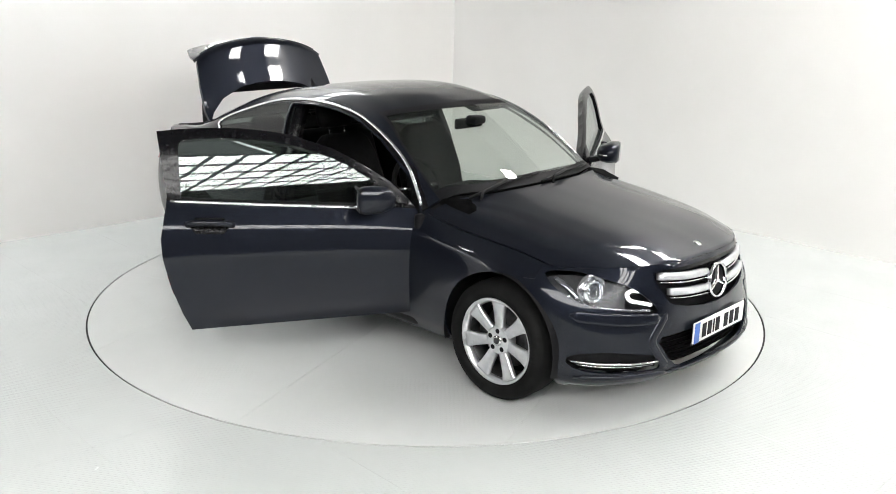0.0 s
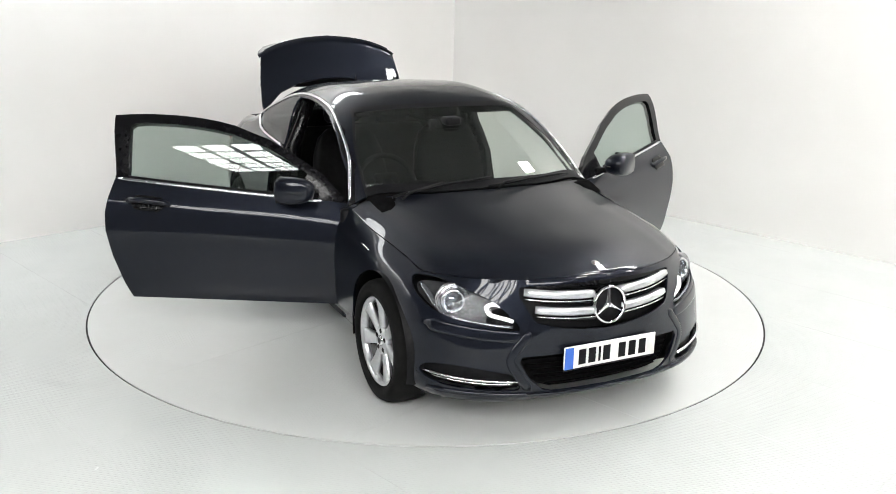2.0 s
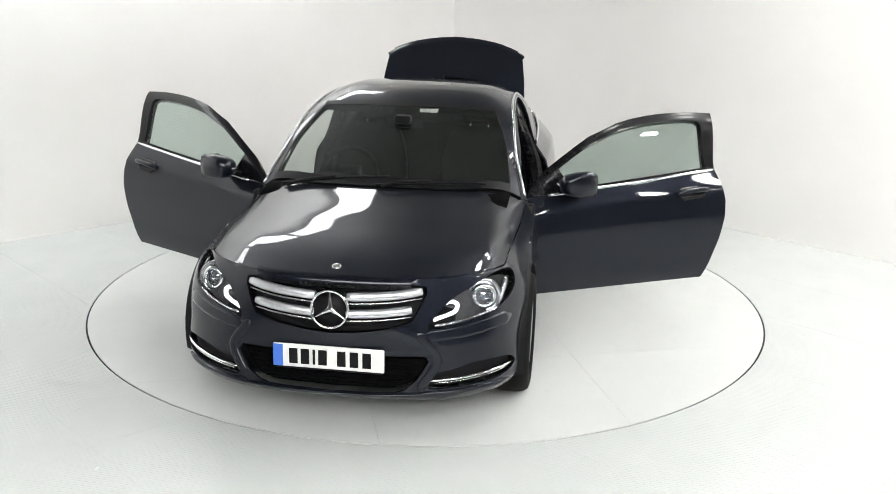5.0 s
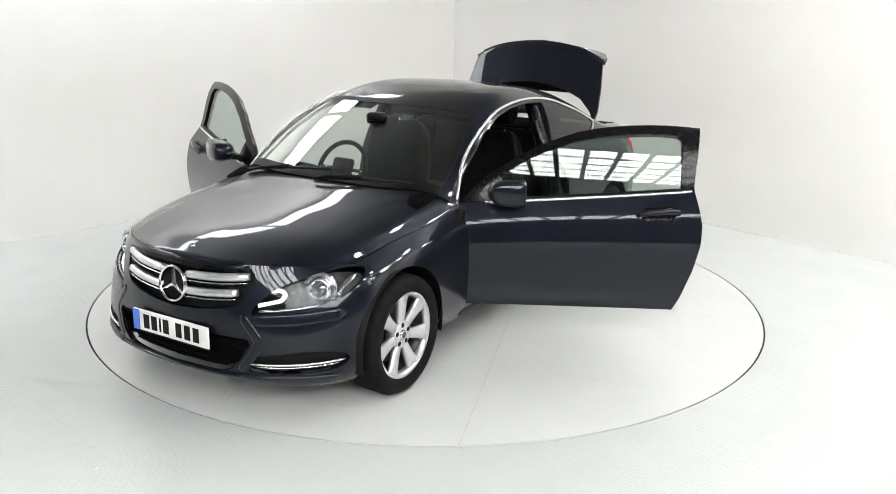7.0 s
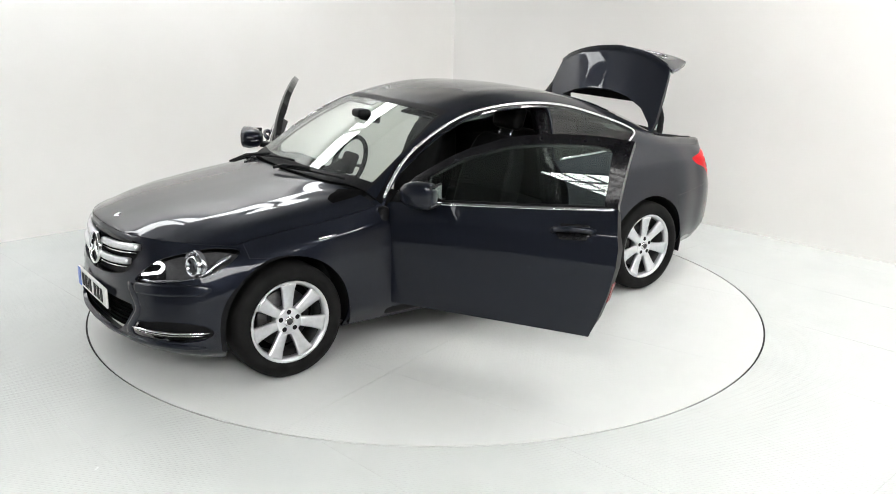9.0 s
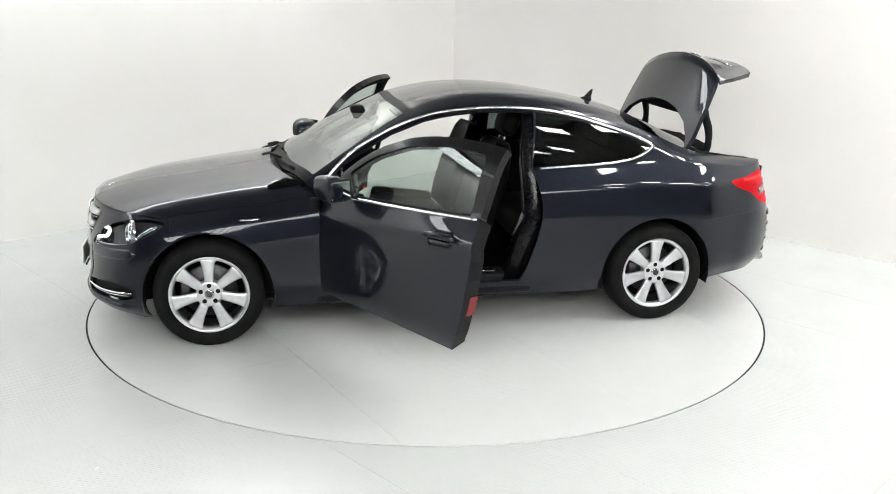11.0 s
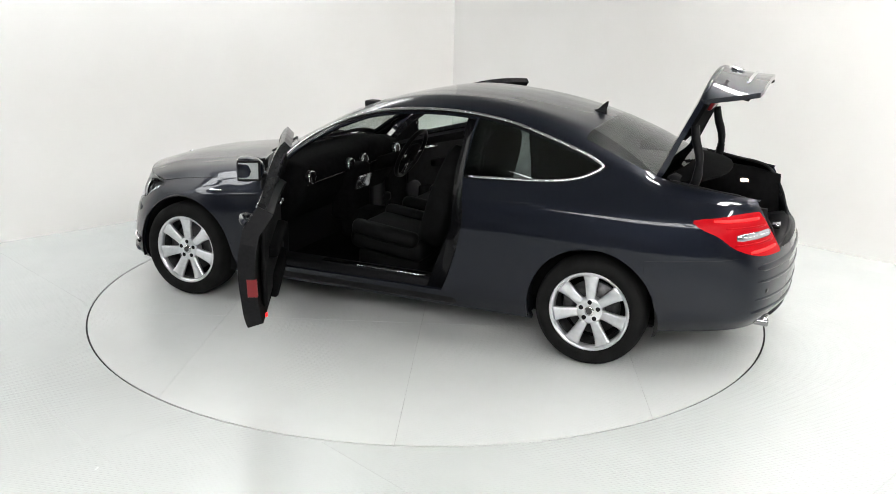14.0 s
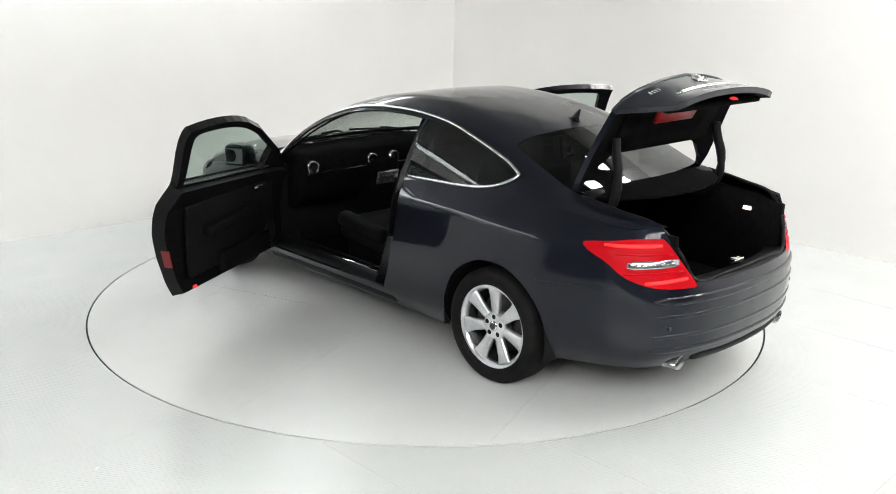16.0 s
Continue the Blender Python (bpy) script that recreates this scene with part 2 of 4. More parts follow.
bm = bmesh.new()
bmesh.ops.create_circle(bm, cap_ends=True, radius=20, segments=64, matrix=pose(0, -5, -0.09))
floor = tagged(part("floor", bm, BLACK, smooth=False), "white painted steel tread plate floor with scuffs", "floor", kind="structure")
bm = bmesh.new()
inner, outer = [], []
for k in range(192):
    a = 2 * math.pi * k / 192
    inner.append(bm.verts.new(((TABLE_R + 0.011) * math.cos(a), (TABLE_R + 0.011) * math.sin(a), 0)))
    outer.append(bm.verts.new((20 * math.cos(a), 20 * math.sin(a) - 5, 0)))
for k in range(192):
    j = (k + 1) % 192
    bm.faces.new((inner[k], outer[k], outer[j], inner[j]))
plates(bm, 43.5, [-3.46, -2.66, -1.86, -1.06, -0.26, 0.54, 1.34, 2.14, 2.94], [-3.2, -0.6, 2.0], FLOOR, floor)

bm = slab([CORNER + Vector((0, 0.6)), P_R + Vector((0.6, 0)), P_B - Vector((0, 0.6)), P_L - Vector((0.6, 0))], HIGH, HIGH + 0.15)
tagged(part("ceiling", bm, CEILING, smooth=False), "dark grey studio ceiling carrying bright light panels", "ceiling", kind="structure")

turntable = tagged(part("turntable", lathe([(0.0001, -0.075), (TABLE_R - .004, -0.075), (TABLE_R - .004, -0.007), (0.0001, -0.007)], 96), BLACK), "round white painted tread plate turntable flush with the floor", "turntable")
turntable.data.transform(pose(0, 0, 0, 90))
bm = bmesh.new()
bmesh.ops.create_circle(bm, cap_ends=True, radius=TABLE_R, segments=192)
plates(bm, 20, [-1.25, 0.0, 1.25], [-0.62, 0.62], DISC, turntable)


def light_panel(x, y, sx, sy, turn, mat, group, label, drop=0.06):
    e = tagged(new("ceiling_light"), label, "light", group)
    e.matrix_basis = pose(x, y, HIGH - drop, 0, 0, turn)
    fr = []
    for cx, cy, wx, wy in ((0, sy / 2, sx, 0.03), (0, -sy / 2, sx, 0.03), (sx / 2, 0, 0.03, sy - 0.03), (-sx / 2, 0, 0.03, sy - 0.03)):
        fr.append(soft_box(wx, wy, 0.06, 0, at=(cx, cy, 0.02)))
    part("frame", join(*fr), BLACK, e, smooth=False)
    part("diffuser", soft_box(sx - 0.03, sy - 0.03, 0.02, 0, at=(0, 0, 0.0)), mat, e, "glowing white diffuser", smooth=False)
    return e


first = light_panel(0, 0, 0.46, 0.66, 0, PANEL, "ceiling light grid", "rectangular white light panel set in the ceiling grid")
spots = [(-4.2 + 0.53 * i, -6.8 - 0.78 * j) for j in range(5) for i in range(18)]
first.matrix_basis = pose(*spots[0], HIGH - 0.06)
for sx, sy in spots[1:]:
    copy_thing(first, pose(sx, sy, HIGH - 0.06))
strip = light_panel(0, 0, 1.25, 0.5, 0, WALL_STRIP, "ceiling light strips", "long white light panel hung near the wall")
run = math.degrees(math.atan2(WAY_L.y, WAY_L.x))
rows = [CORNER + WAY_L * (2.3 + 1.32 * i) + Vector((0.68, -0.733)) * 0.38 for i in range(7)]
strip.matrix_basis = pose(*rows[0], 3.05, 0, 0, run)
for p in rows[1:]:
    copy_thing(strip, pose(*p, 3.05, 0, 0, run))
# unseen square panels; most are added to brighten the right wall and floor
square = light_panel(0, 0, 0.36, 0.36, 0, STRIP, "square ceiling lights", "square white ceiling panel, repeated to brighten the right side")
squares = [(2.6, -1.2), (3.4, 0.4), (4.6, -2.6), (5.2, -0.8), (2.3, 0.5), (3.6, -1.9), (4.3, -0.7), (5.2, -2.0), (6.2, -2.6), (5.6, -3.5), (3.3, -2.9), (3.0, 1.3), (6.9, -3.9), (4.4, -5.0), (2.5, 1.5), (3.9, -0.1)]
square.matrix_basis = pose(*squares[0], HIGH - 0.06, 0, 0, 43.5)
for p in squares[1:]:
    copy_thing(square, pose(*p, HIGH - 0.06, 0, 0, 43.5))

# ---- the car: body surface ----
# x forward, y to the car's left, z up; the origin lies on the ground midway between the axles
AXLE = 1.38
SUB = 6


def spline(pts, sub=SUB, creases=None):
    """Smooth curve through points by chord-length cubic pieces, sub steps a piece; creases gives the sharpness at some points."""
    p = np.array(pts, float)
    h = np.maximum(np.linalg.norm(np.diff(p, axis=0), axis=1), 1e-4)
    d = np.diff(p, axis=0) / h[:, None]
    m = np.empty_like(p)
    m[0], m[-1] = d[0], d[-1]
    m[1:-1] = (d[:-1] * h[1:, None] + d[1:] * h[:-1, None]) / (h[1:] + h[:-1])[:, None]
    arrive, leave = m.copy(), m.copy()
    for i, k in (creases or {}).items():
        arrive[i] = (1 - k) * m[i] + k * d[i - 1]
        leave[i] = (1 - k) * m[i] + k * d[i]
    out = []
    for i in range(len(h)):
        for k in range(sub):
            s = k / sub
            out.append((2 * s**3 - 3 * s**2 + 1) * p[i] + (s**3 - 2 * s**2 + s) * h[i] * leave[i] + (3 * s**2 - 2 * s**3) * p[i + 1] + (s**3 - s**2) * h[i] * arrive[i + 1])
    out.append(p[-1])
    return np.array(out)


# upper stations, front to back: shoulder, rail, edge, mid, centre
UPPER = [
    [(1.62, .745, .745), (1.76, .675, .752), (1.93, .50, .760), (2.045, .27, .768), (2.075, 0, .772)],
    [(1.50, .752, .768), (1.62, .690, .792), (1.76, .50, .816), (1.86, .26, .824), (1.89, 0, .826)],
    [(1.30, .768, .795), (1.36, .700, .838), (1.43, .50, .870), (1.48, .26, .884), (1.49, 0, .887)],
    [(1.00, .784, .826), (1.03, .722, .874), (1.08, .53, .913), (1.12, .27, .930), (1.13, 0, .935)],
    [(.765, .792, .872), (.775, .765, .890), (.82, .695, .934), (.93, .36, .955), (.96, 0, .960)],
    [(.42, .800, .905), (.44, .705, 1.145), (.485, .640, 1.150), (.565, .32, 1.163), (.59, 0, 1.166)],
    [(.15, .796, .925), (.15, .650, 1.280), (.20, .545, 1.303), (.225, .29, 1.319), (.24, 0, 1.322)],
    [(-.15, .788, .948), (-.15, .618, 1.335), (-.15, .500, 1.385), (-.15, .26, 1.405), (-.15, 0, 1.410)],
    [(-.57, .768, .982), (-.57, .610, 1.330), (-.57, .490, 1.385), (-.57, .26, 1.408), (-.57, 0, 1.414)],
    [(-1.0, .755, 1.000), (-1.0, .625, 1.250), (-1.0, .510, 1.315), (-1.0, .27, 1.345), (-1.0, 0, 1.352)],
    [(-1.25, .752, 1.005), (-1.25, .650, 1.170), (-1.23, .545, 1.240), (-1.25, .28, 1.285), (-1.26, 0, 1.295)],
    [(-1.50, .748, 1.000), (-1.48, .680, 1.080), (-1.46, .575, 1.150), (-1.50, .29, 1.190), (-1.51, 0, 1.198)],
    [(-1.75, .738, .990), (-1.72, .665, 1.030), (-1.70, .580, 1.052), (-1.75, .30, 1.080), (-1.77, 0, 1.085)],
    [(-1.92, .712, .972), (-1.93, .645, 1.005), (-1.96, .540, 1.020), (-2.00, .28, 1.035), (-2.02, 0, 1.038)],
    [(-2.05, .680, .955), (-2.17, .600, .975), (-2.26, .430, .992), (-2.31, .22, 1.000), (-2.33, 0, 1.002)],
]
# side levels by x: (x, y and z of the five lower lines)
LOWER = [
    (1.62, .800, .165, .850, .225, .866, .450, .860, .580, .822, .680),
    (1.38, .800, .200, .858, .300, .884, .470, .886, .610, .850, .715),
    (1.05, .800, .200, .852, .300, .874, .470, .872, .630, .848, .740),
    (.74, .800, .200, .850, .300, .870, .480, .870, .650, .850, .765),
    (.30, .800, .200, .850, .300, .870, .490, .870, .670, .850, .805),
    (-.15, .800, .200, .850, .300, .872, .490, .872, .690, .848, .835),
    (-.57, .800, .200, .852, .300, .875, .490, .876, .700, .846, .865),
    (-1.00, .800, .200, .856, .300, .882, .490, .888, .700, .852, .885),
    (-1.38, .800, .200, .860, .300, .888, .490, .894, .690, .856, .885),
    (-1.75, .785, .235, .842, .320, .868, .490, .874, .690, .835, .875),
    (-2.05, .720, .265, .770, .340, .800, .490, .800, .690, .765, .860),
]
FRONT = [
    [(2.06, 0, .185), (2.125, 0, .215), (2.14, 0, .44), (2.13, 0, .53), (2.11, 0, .64)],
    [(2.03, .27, .180), (2.10, .28, .210), (2.11, .29, .44), (2.10, .29, .535), (2.08, .28, .645)],
    [(1.93, .54, .158), (2.005, .565, .198), (2.01, .58, .44), (1.99, .57, .54), (1.96, .54, .65)],
    [(1.78, .73, .162), (1.825, .775, .205), (1.835, .785, .44), (1.815, .775, .555), (1.795, .735, .655)],
]
REAR = [
    [(-2.19, .62, .275), (-2.22, .665, .345), (-2.24, .68, .49), (-2.235, .68, .63), (-2.205, .655, .79)],
    [(-2.28, .42, .285), (-2.32, .45, .345), (-2.345, .46, .49), (-2.338, .46, .63), (-2.30, .445, .79)],
    [(-2.32, .21, .285), (-2.365, .22, .345), (-2.39, .22, .49), (-2.383, .22, .63), (-2.345, .22, .79)],
    [(-2.33, 0, .285), (-2.375, 0, .345), (-2.40, 0, .49), (-2.393, 0, .63), (-2.355, 0, .79)],
]


def side_points(x):
    t = np.array(LOWER)[::-1]
    v = [np.interp(x, t[:, 0], t[:, k]) for k in range(1, 11)]
    return [(x, v[2 * k], v[2 * k + 1]) for k in range(5)]


def grid_of(lines, along_creases, fold, sharp):
    """lines[k] is a list of points along the body; gives the fine grid, folded along line number fold by sharp(station)."""
    along = [spline(line, SUB, c) for line, c in zip(lines, along_creases)]
    n = len(along[0])
    return np.array([spline([a[i] for a in along], SUB, {fold: sharp(i / SUB)}) for i in range(n)])


def shell():
    """The left half of the body skin, with each face's place on its sheet."""
    stations = [[*FRONT[k], UPPER[0][4 - k]] for k in range(4)]
    for row in UPPER:
        stations.append([*side_points(row[0][0]), row[0]])
    stations += [[*REAR[k], UPPER[14][k + 1]] for k in range(4)]
    low = grid_of([[s[k] for s in stations] for k in range(6)], [None] * 6, 4, lambda u: float(np.interp(u, [5, 7, 17, 19], [0, .75, .75, 0])))
    high = grid_of([[row[k] for row in UPPER] for k in range(5)], [None] + [{4: .9}] * 4, 2, lambda u: float(np.interp(u, [0, .5, 3.6, 4], [.4, .9, .9, 0])))
    bm = bmesh.new()
    fu, fv, fs = (bm.faces.layers.float.new(n) for n in ("u", "v", "sheet"))
    for sheet, g in ((0, low), (1, high)):
        vs = [[bm.verts.new(p) for p in row] for row in g]
        for i in range(len(vs) - 1):
            for j in range(len(vs[0]) - 1):
                q = (vs[i][j], vs[i][j + 1], vs[i + 1][j + 1], vs[i + 1][j])
                if len({tuple(round(c, 6) for c in w.co) for w in q}) < 3:
                    continue
                f = bm.faces.new(q)
                f[fu], f[fv], f[fs] = (i + .5) / SUB, (j + .5) / SUB, sheet
    bmesh.ops.remove_doubles(bm, verts=bm.verts, dist=0.0015)
    for f in bm.faces:
        c = f.calc_center_median()
        f.normal_update()
        axis = Vector((min(1.6, max(-1.8, c.x)), 0, 0.55))
        if f.normal.dot(c - axis) < 0:
            f.normal_flip()
    return bm


def inside(p, poly):
    hit = False
    for (x1, y1), (x2, y2) in zip(poly, poly[1:] + poly[:1]):
        if (y1 > p[1]) != (y2 > p[1]) and p[0] < (x2 - x1) * (p[1] - y1) / (y2 - y1) + x1:
            hit = not hit
    return hit


AXES = {"side": (0, 2, 1), "front": (1, 2, 0), "top": (0, 1, 2)}


def stamp(bm, poly, view, code, keep):
    """Cuts the skin along an outline drawn in a view, and marks the faces within it."""
    a, b, c = AXES[view]
    layer = bm.faces.layers.int.get("region") or bm.faces.layers.int.new("region")
    for p, q in zip(poly, poly[1:] + poly[:1]):
        lo = (min(p[0], q[0]) - .004, min(p[1], q[1]) - .004)
        hi = (max(p[0], q[0]) + .004, max(p[1], q[1]) + .004)
        fs = []
        for f in bm.faces:
            xs = [v.co[a] for v in f.verts]
            if max(xs) < lo[0] or min(xs) > hi[0]:
                continue
            ys = [v.co[b] for v in f.verts]
            if max(ys) < lo[1] or min(ys) > hi[1]:
                continue
            if keep(f, f.calc_center_median()):
                fs.append(f)
        if not fs:
            continue
        co, no = Vector((0, 0, 0)), Vector((0, 0, 0))
        co[a], co[b] = p
        no[a], no[b] = q[1] - p[1], p[0] - q[0]
        if no.length < 1e-6:
            continue
        geom = list({v for f in fs for v in f.verts}) + list({e for f in fs for e in f.edges}) + fs
        bmesh.ops.bisect_plane(bm, geom=geom, dist=1e-5, plane_co=co, plane_no=no.normalized())
    for f in bm.faces:
        m = f.calc_center_median()
        if keep(f, m) and inside((m[a], m[b]), poly):
            f[layer] = code


def rounded(poly, n=5):
    """Closed smooth outline through corner points."""
    p = [np.array(q, float) for q in poly]
    out = []
    k = len(p)
    for i in range(k):
        p0, p1, p2, p3 = p[i - 1], p[i], p[(i + 1) % k], p[(i + 2) % k]
        for j in range(n):
            s = j / n
            out.append(tuple(0.5 * (2 * p1 + (p2 - p0) * s + (2 * p0 - 5 * p1 + 4 * p2 - p3) * s**2 + (3 * p1 - p0 - 3 * p2 + p3) * s**3)))
    return out


def ring(x, z, r, n=40):
    return [(x + r * math.cos(2 * math.pi * k / n), z + r * math.sin(2 * math.pi * k / n)) for k in range(n)]


def grown(poly, d):
    """The outline moved outwards by d."""
    area = sum(x1 * y2 - x2 * y1 for (x1, y1), (x2, y2) in zip(poly, poly[1:] + poly[:1]))
    s = 1 if area > 0 else -1
    out = []
    for i, p in enumerate(poly):
        a, b = poly[i - 1], poly[(i + 1) % len(poly)]
        t = np.array(b) - np.array(a)
        t = t / max(np.linalg.norm(t), 1e-6)
        out.append((p[0] + s * t[1] * d, p[1] - s * t[0] * d))
    return out


(SKIN, FENDER, BONNET, COWL, SCREEN, ROOF, REAR_GLASS, LID, DOOR, DOOR_FRAME, DOOR_GLASS, DOOR_BELT, QUARTER, Q_GLASS, CHROME_LINE, ARCH,
 HEADLAMP, GRILLE, INTAKE, FOG, BUMPER, REAR_BUMPER, TAIL, SILL, SCREEN_EDGE, SCUTTLE, PILLAR_SKIN) = range(27)

RAIL = [(.765, .883), (.586, 1.056), (.33, 1.211), (.068, 1.303), (-.15, 1.333), (-.362, 1.341), (-.57, 1.332), (-.817, 1.295), (-1.0, 1.245), (-1.189, 1.185), (-1.31, 1.138), (-1.375, 1.105)]


def rail_z(x, drop=0.0):
    r = RAIL[::-1]
    return float(np.interp(x, [p[0] for p in r], [p[1] for p in r])) - drop


def belt_z(x):
    t = [row[0] for row in UPPER][::-1]
    return float(np.interp(x, [p[0] for p in t], [p[2] for p in t]))


DOOR_X = [.70, .60, .50, .40, .30, .20, .10, 0, -.1, -.2, -.3, -.4, -.5]
DOOR_OUT = [(.715, .30), (.735, .60), (.748, .862)] + [(x, rail_z(x, .018)) for x in DOOR_X] + [(-.590, 1.310), (-.575, 1.15), (-.560, 1.0), (-.585, .90), (-.605, .80), (-.602, .70), (-.570, .55), (-.520, .40), (-.478, .305)]
GLASS_OUT = [(x, belt_z(x) + .012) for x in (-.492, -.3, -.1, .1, .3, .45)] + [(.52, rail_z(.52, .065))] + [(x, rail_z(x, .062)) for x in (.40, .30, .20, .10, 0, -.1, -.2, -.3, -.4)] + [(-.47, rail_z(-.47, .066)), (-.492, rail_z(-.492, .085))]
Q_OUT = [(-.560, .992), (-.8, 1.0), (-1.0, 1.008), (-1.15, 1.022), (-1.25, 1.045), (-1.32, 1.072), (-1.362, 1.10)] + [(x, rail_z(x, .014)) for x in (-1.30, -1.19, -1.1, -1.0, -.9, -.82, -.7, -.62)] + [(-.605, rail_z(-.605, .016))]
CHROME_OUT = [(.765, .868), (.586, 1.052)] + [(x, rail_z(x, .012)) for x in (.45, .33, .2, .068, -.05, -.15, -.25, -.362, -.47, -.57, -.7, -.817, -.9, -1.0, -1.1, -1.189, -1.25, -1.31)] + [
    (-1.352, 1.104), (-1.315, 1.076), (-1.245, 1.049), (-1.15, 1.026), (-1.0, 1.012), (-.8, 1.004), (-.572, .996), (-.572, .980), (-.8, .986), (-1.0, .994), (-1.16, 1.008), (-1.26, 1.030), (-1.335, 1.062), (-1.392, 1.103)] + [
    (x, rail_z(x, -.010)) for x in (-1.31, -1.25, -1.189, -1.1, -1.0, -.9, -.817, -.7, -.57, -.47, -.362, -.25, -.15, -.05, .068, .2, .33, .45)] + [(.60, 1.068), (.782, .890)]
HEAD_OUT = [(.445, .545), (.575, .560), (.685, .583), (.765, .612), (.800, .660), (.798, .698), (.775, .726), (.735, .738), (.690, .736), (.615, .705), (.535, .665), (.470, .600)]
GRILLE_OUT = [(-.02, .525), (.12, .530), (.25, .548), (.36, .575), (.385, .60), (.43, .70), (.425, .728), (.38, .738), (.20, .745), (-.02, .748)]
INTAKE_OUT = [(-.02, .243), (.30, .246), (.345, .262), (.40, .31), (.452, .395), (.435, .422), (.25, .428), (-.02, .430)]
FOG_OUT = [(.455, .268), (.56, .264), (.70, .268), (.79, .282), (.825, .318), (.80, .362), (.70, .374), (.58, .358), (.47, .332)]
TAIL_OUT = [(.790, .885), (.80, .865), (.79, .81), (.755, .742), (.66, .700), (.50, .690), (.455, .695), (.475, .74), (.53, .83), (.575, .905), (.60, .925), (.70, .915)]
LID_OUT = [(-.02, .705), (.40, .705), (.475, .715), (.50, .78), (.545, .86), (.58, .96), (.58, 1.2), (-.02, 1.2)]
LID_TOP = [(-1.70, .590), (-1.785, .54), (-1.88, .44), (-1.95, .28), (-1.98, .12), (-1.985, -.02), (-2.6, -.02), (-2.6, .52), (-2.20, .560), (-2.0, .590), (-1.80, .605)]


def cut_body():
    bm = shell()
    reg = bm.faces.layers.int.new("region")
    fu, fv, fs = (bm.faces.layers.float.get(n) for n in ("u", "v", "sheet"))
    for f in bm.faces:
        u, v = f[fu], f[fv]
        if f[fs] > .5:
            if u < 3.84:
                f[reg] = BONNET
            elif u < 4.0:
                f[reg] = COWL if v > 1.0 else FENDER
            elif u < 6.18 and v > 1.83:
                f[reg] = SCREEN if 4.17 < u < 6.0 and v > 2.0 else SCREEN_EDGE
            elif 10.0 < u < 12.0 and v > 1.84:
                f[reg] = REAR_GLASS
            elif u < 9.99 and v > 1.2 and u > 4.0:
                f[reg] = ROOF
            else:
                f[reg] = QUARTER
        else:
            if u < 4.34:
                f[reg] = BUMPER
            else:
                f[reg] = FENDER if f.calc_center_median().x > 0.3 else QUARTER
    side = lambda f, c: c.y > .4
    front = lambda f, c: c.x > 1.5 and f[fs] < .5
    rear = lambda f, c: c.x < -1.9 and f[fs] < .5
    stamp(bm, DOOR_OUT, "side", DOOR, side)
    for f in bm.faces:
        if f[reg] == DOOR and f[fs] > .5:
            f[reg] = DOOR_FRAME
    stamp(bm, GLASS_OUT, "side", DOOR_GLASS, lambda f, c: c.y > .4 and f[reg] in (DOOR_FRAME, DOOR_GLASS))
    stamp(bm, CHROME_OUT, "side", CHROME_LINE, lambda f, c: c.y > .4 and f[fs] > .5 or (c.y > .4 and c.x < -.5 and c.z > .9))
    stamp(bm, Q_OUT, "side", Q_GLASS, lambda f, c: c.y > .4 and f[reg] != CHROME_LINE)
    stamp(bm, [(1.36, .1), (1.36, .672), (1.62, .692), (1.90, .705), (1.90, .1)], "side", BUMPER, lambda f, c: c.y > .4 and f[reg] == FENDER)
    stamp(bm, [(.72, .10), (.72, .30), (-.478, .305), (-1.05, .305), (-1.05, .10)], "side", SILL, lambda f, c: c.y > .4 and f[fs] < .5 and f[reg] != DOOR)
    stamp(bm, ring(AXLE, .315, .362), "side", ARCH, side)
    stamp(bm, ring(-AXLE, .315, .367), "side", ARCH, side)
    stamp(bm, [(AXLE - .30, 0), (AXLE + .30, 0), (AXLE + .352, .26), (AXLE - .352, .26)], "side", ARCH, side)
    stamp(bm, [(-AXLE - .30, 0), (-AXLE + .30, 0), (-AXLE + .355, .26), (-AXLE - .355, .26)], "side", ARCH, side)
    stamp(bm, [(-1.66, 0), (-1.66, .655), (-2.0, .680), (-2.2, .703), (-2.6, .7045), (-2.6, 0)], "side", REAR_BUMPER, lambda f, c: c.x < -1.66 and f[fs] < .5 and f[reg] == QUARTER)
    stamp(bm, rounded(HEAD_OUT, 3), "front", HEADLAMP, front)
    stamp(bm, GRILLE_OUT, "front", GRILLE, lambda f, c: c.x > 1.9 and f[fs] < .5)
    stamp(bm, INTAKE_OUT, "front", INTAKE, front)
    stamp(bm, rounded(FOG_OUT, 3), "front", FOG, lambda f, c: c.x > 1.72 and f[fs] < .5)
    stamp(bm, rounded(TAIL_OUT, 3), "front", TAIL, rear)
    stamp(bm, LID_OUT, "front", LID, lambda f, c: c.x < -2.1 and f[fs] < .5 and f[reg] != TAIL and c.z > .69)
    stamp(bm, LID_TOP, "top", LID, lambda f, c: c.x < -1.6 and f[fs] > .5 and c.z > .9)
    # loose remains of the quarter panel and the roof go to the panels beside them
    seen = set()
    for code in (QUARTER, ROOF):
        groups = []
        for f in bm.faces:
            if f[reg] != code or f in seen:
                continue
            todo, found = [f], []
            seen.add(f)
            while todo:
                q = todo.pop()
                found.append(q)
                for e in q.edges:
                    for h in e.link_faces:
                        if h not in seen and h[reg] == code:
                            seen.add(h)
                            todo.append(h)
            groups.append(found)
        groups.sort(key=len)
        for found in groups[:-1]:
            m = sum((q.calc_center_median() for q in found), Vector()) / len(found)
            for q in found:
                q[reg] = REAR_BUMPER if m.x < -2.2 else SCUTTLE if m.x < -1.5 else PILLAR_SKIN
    return bm


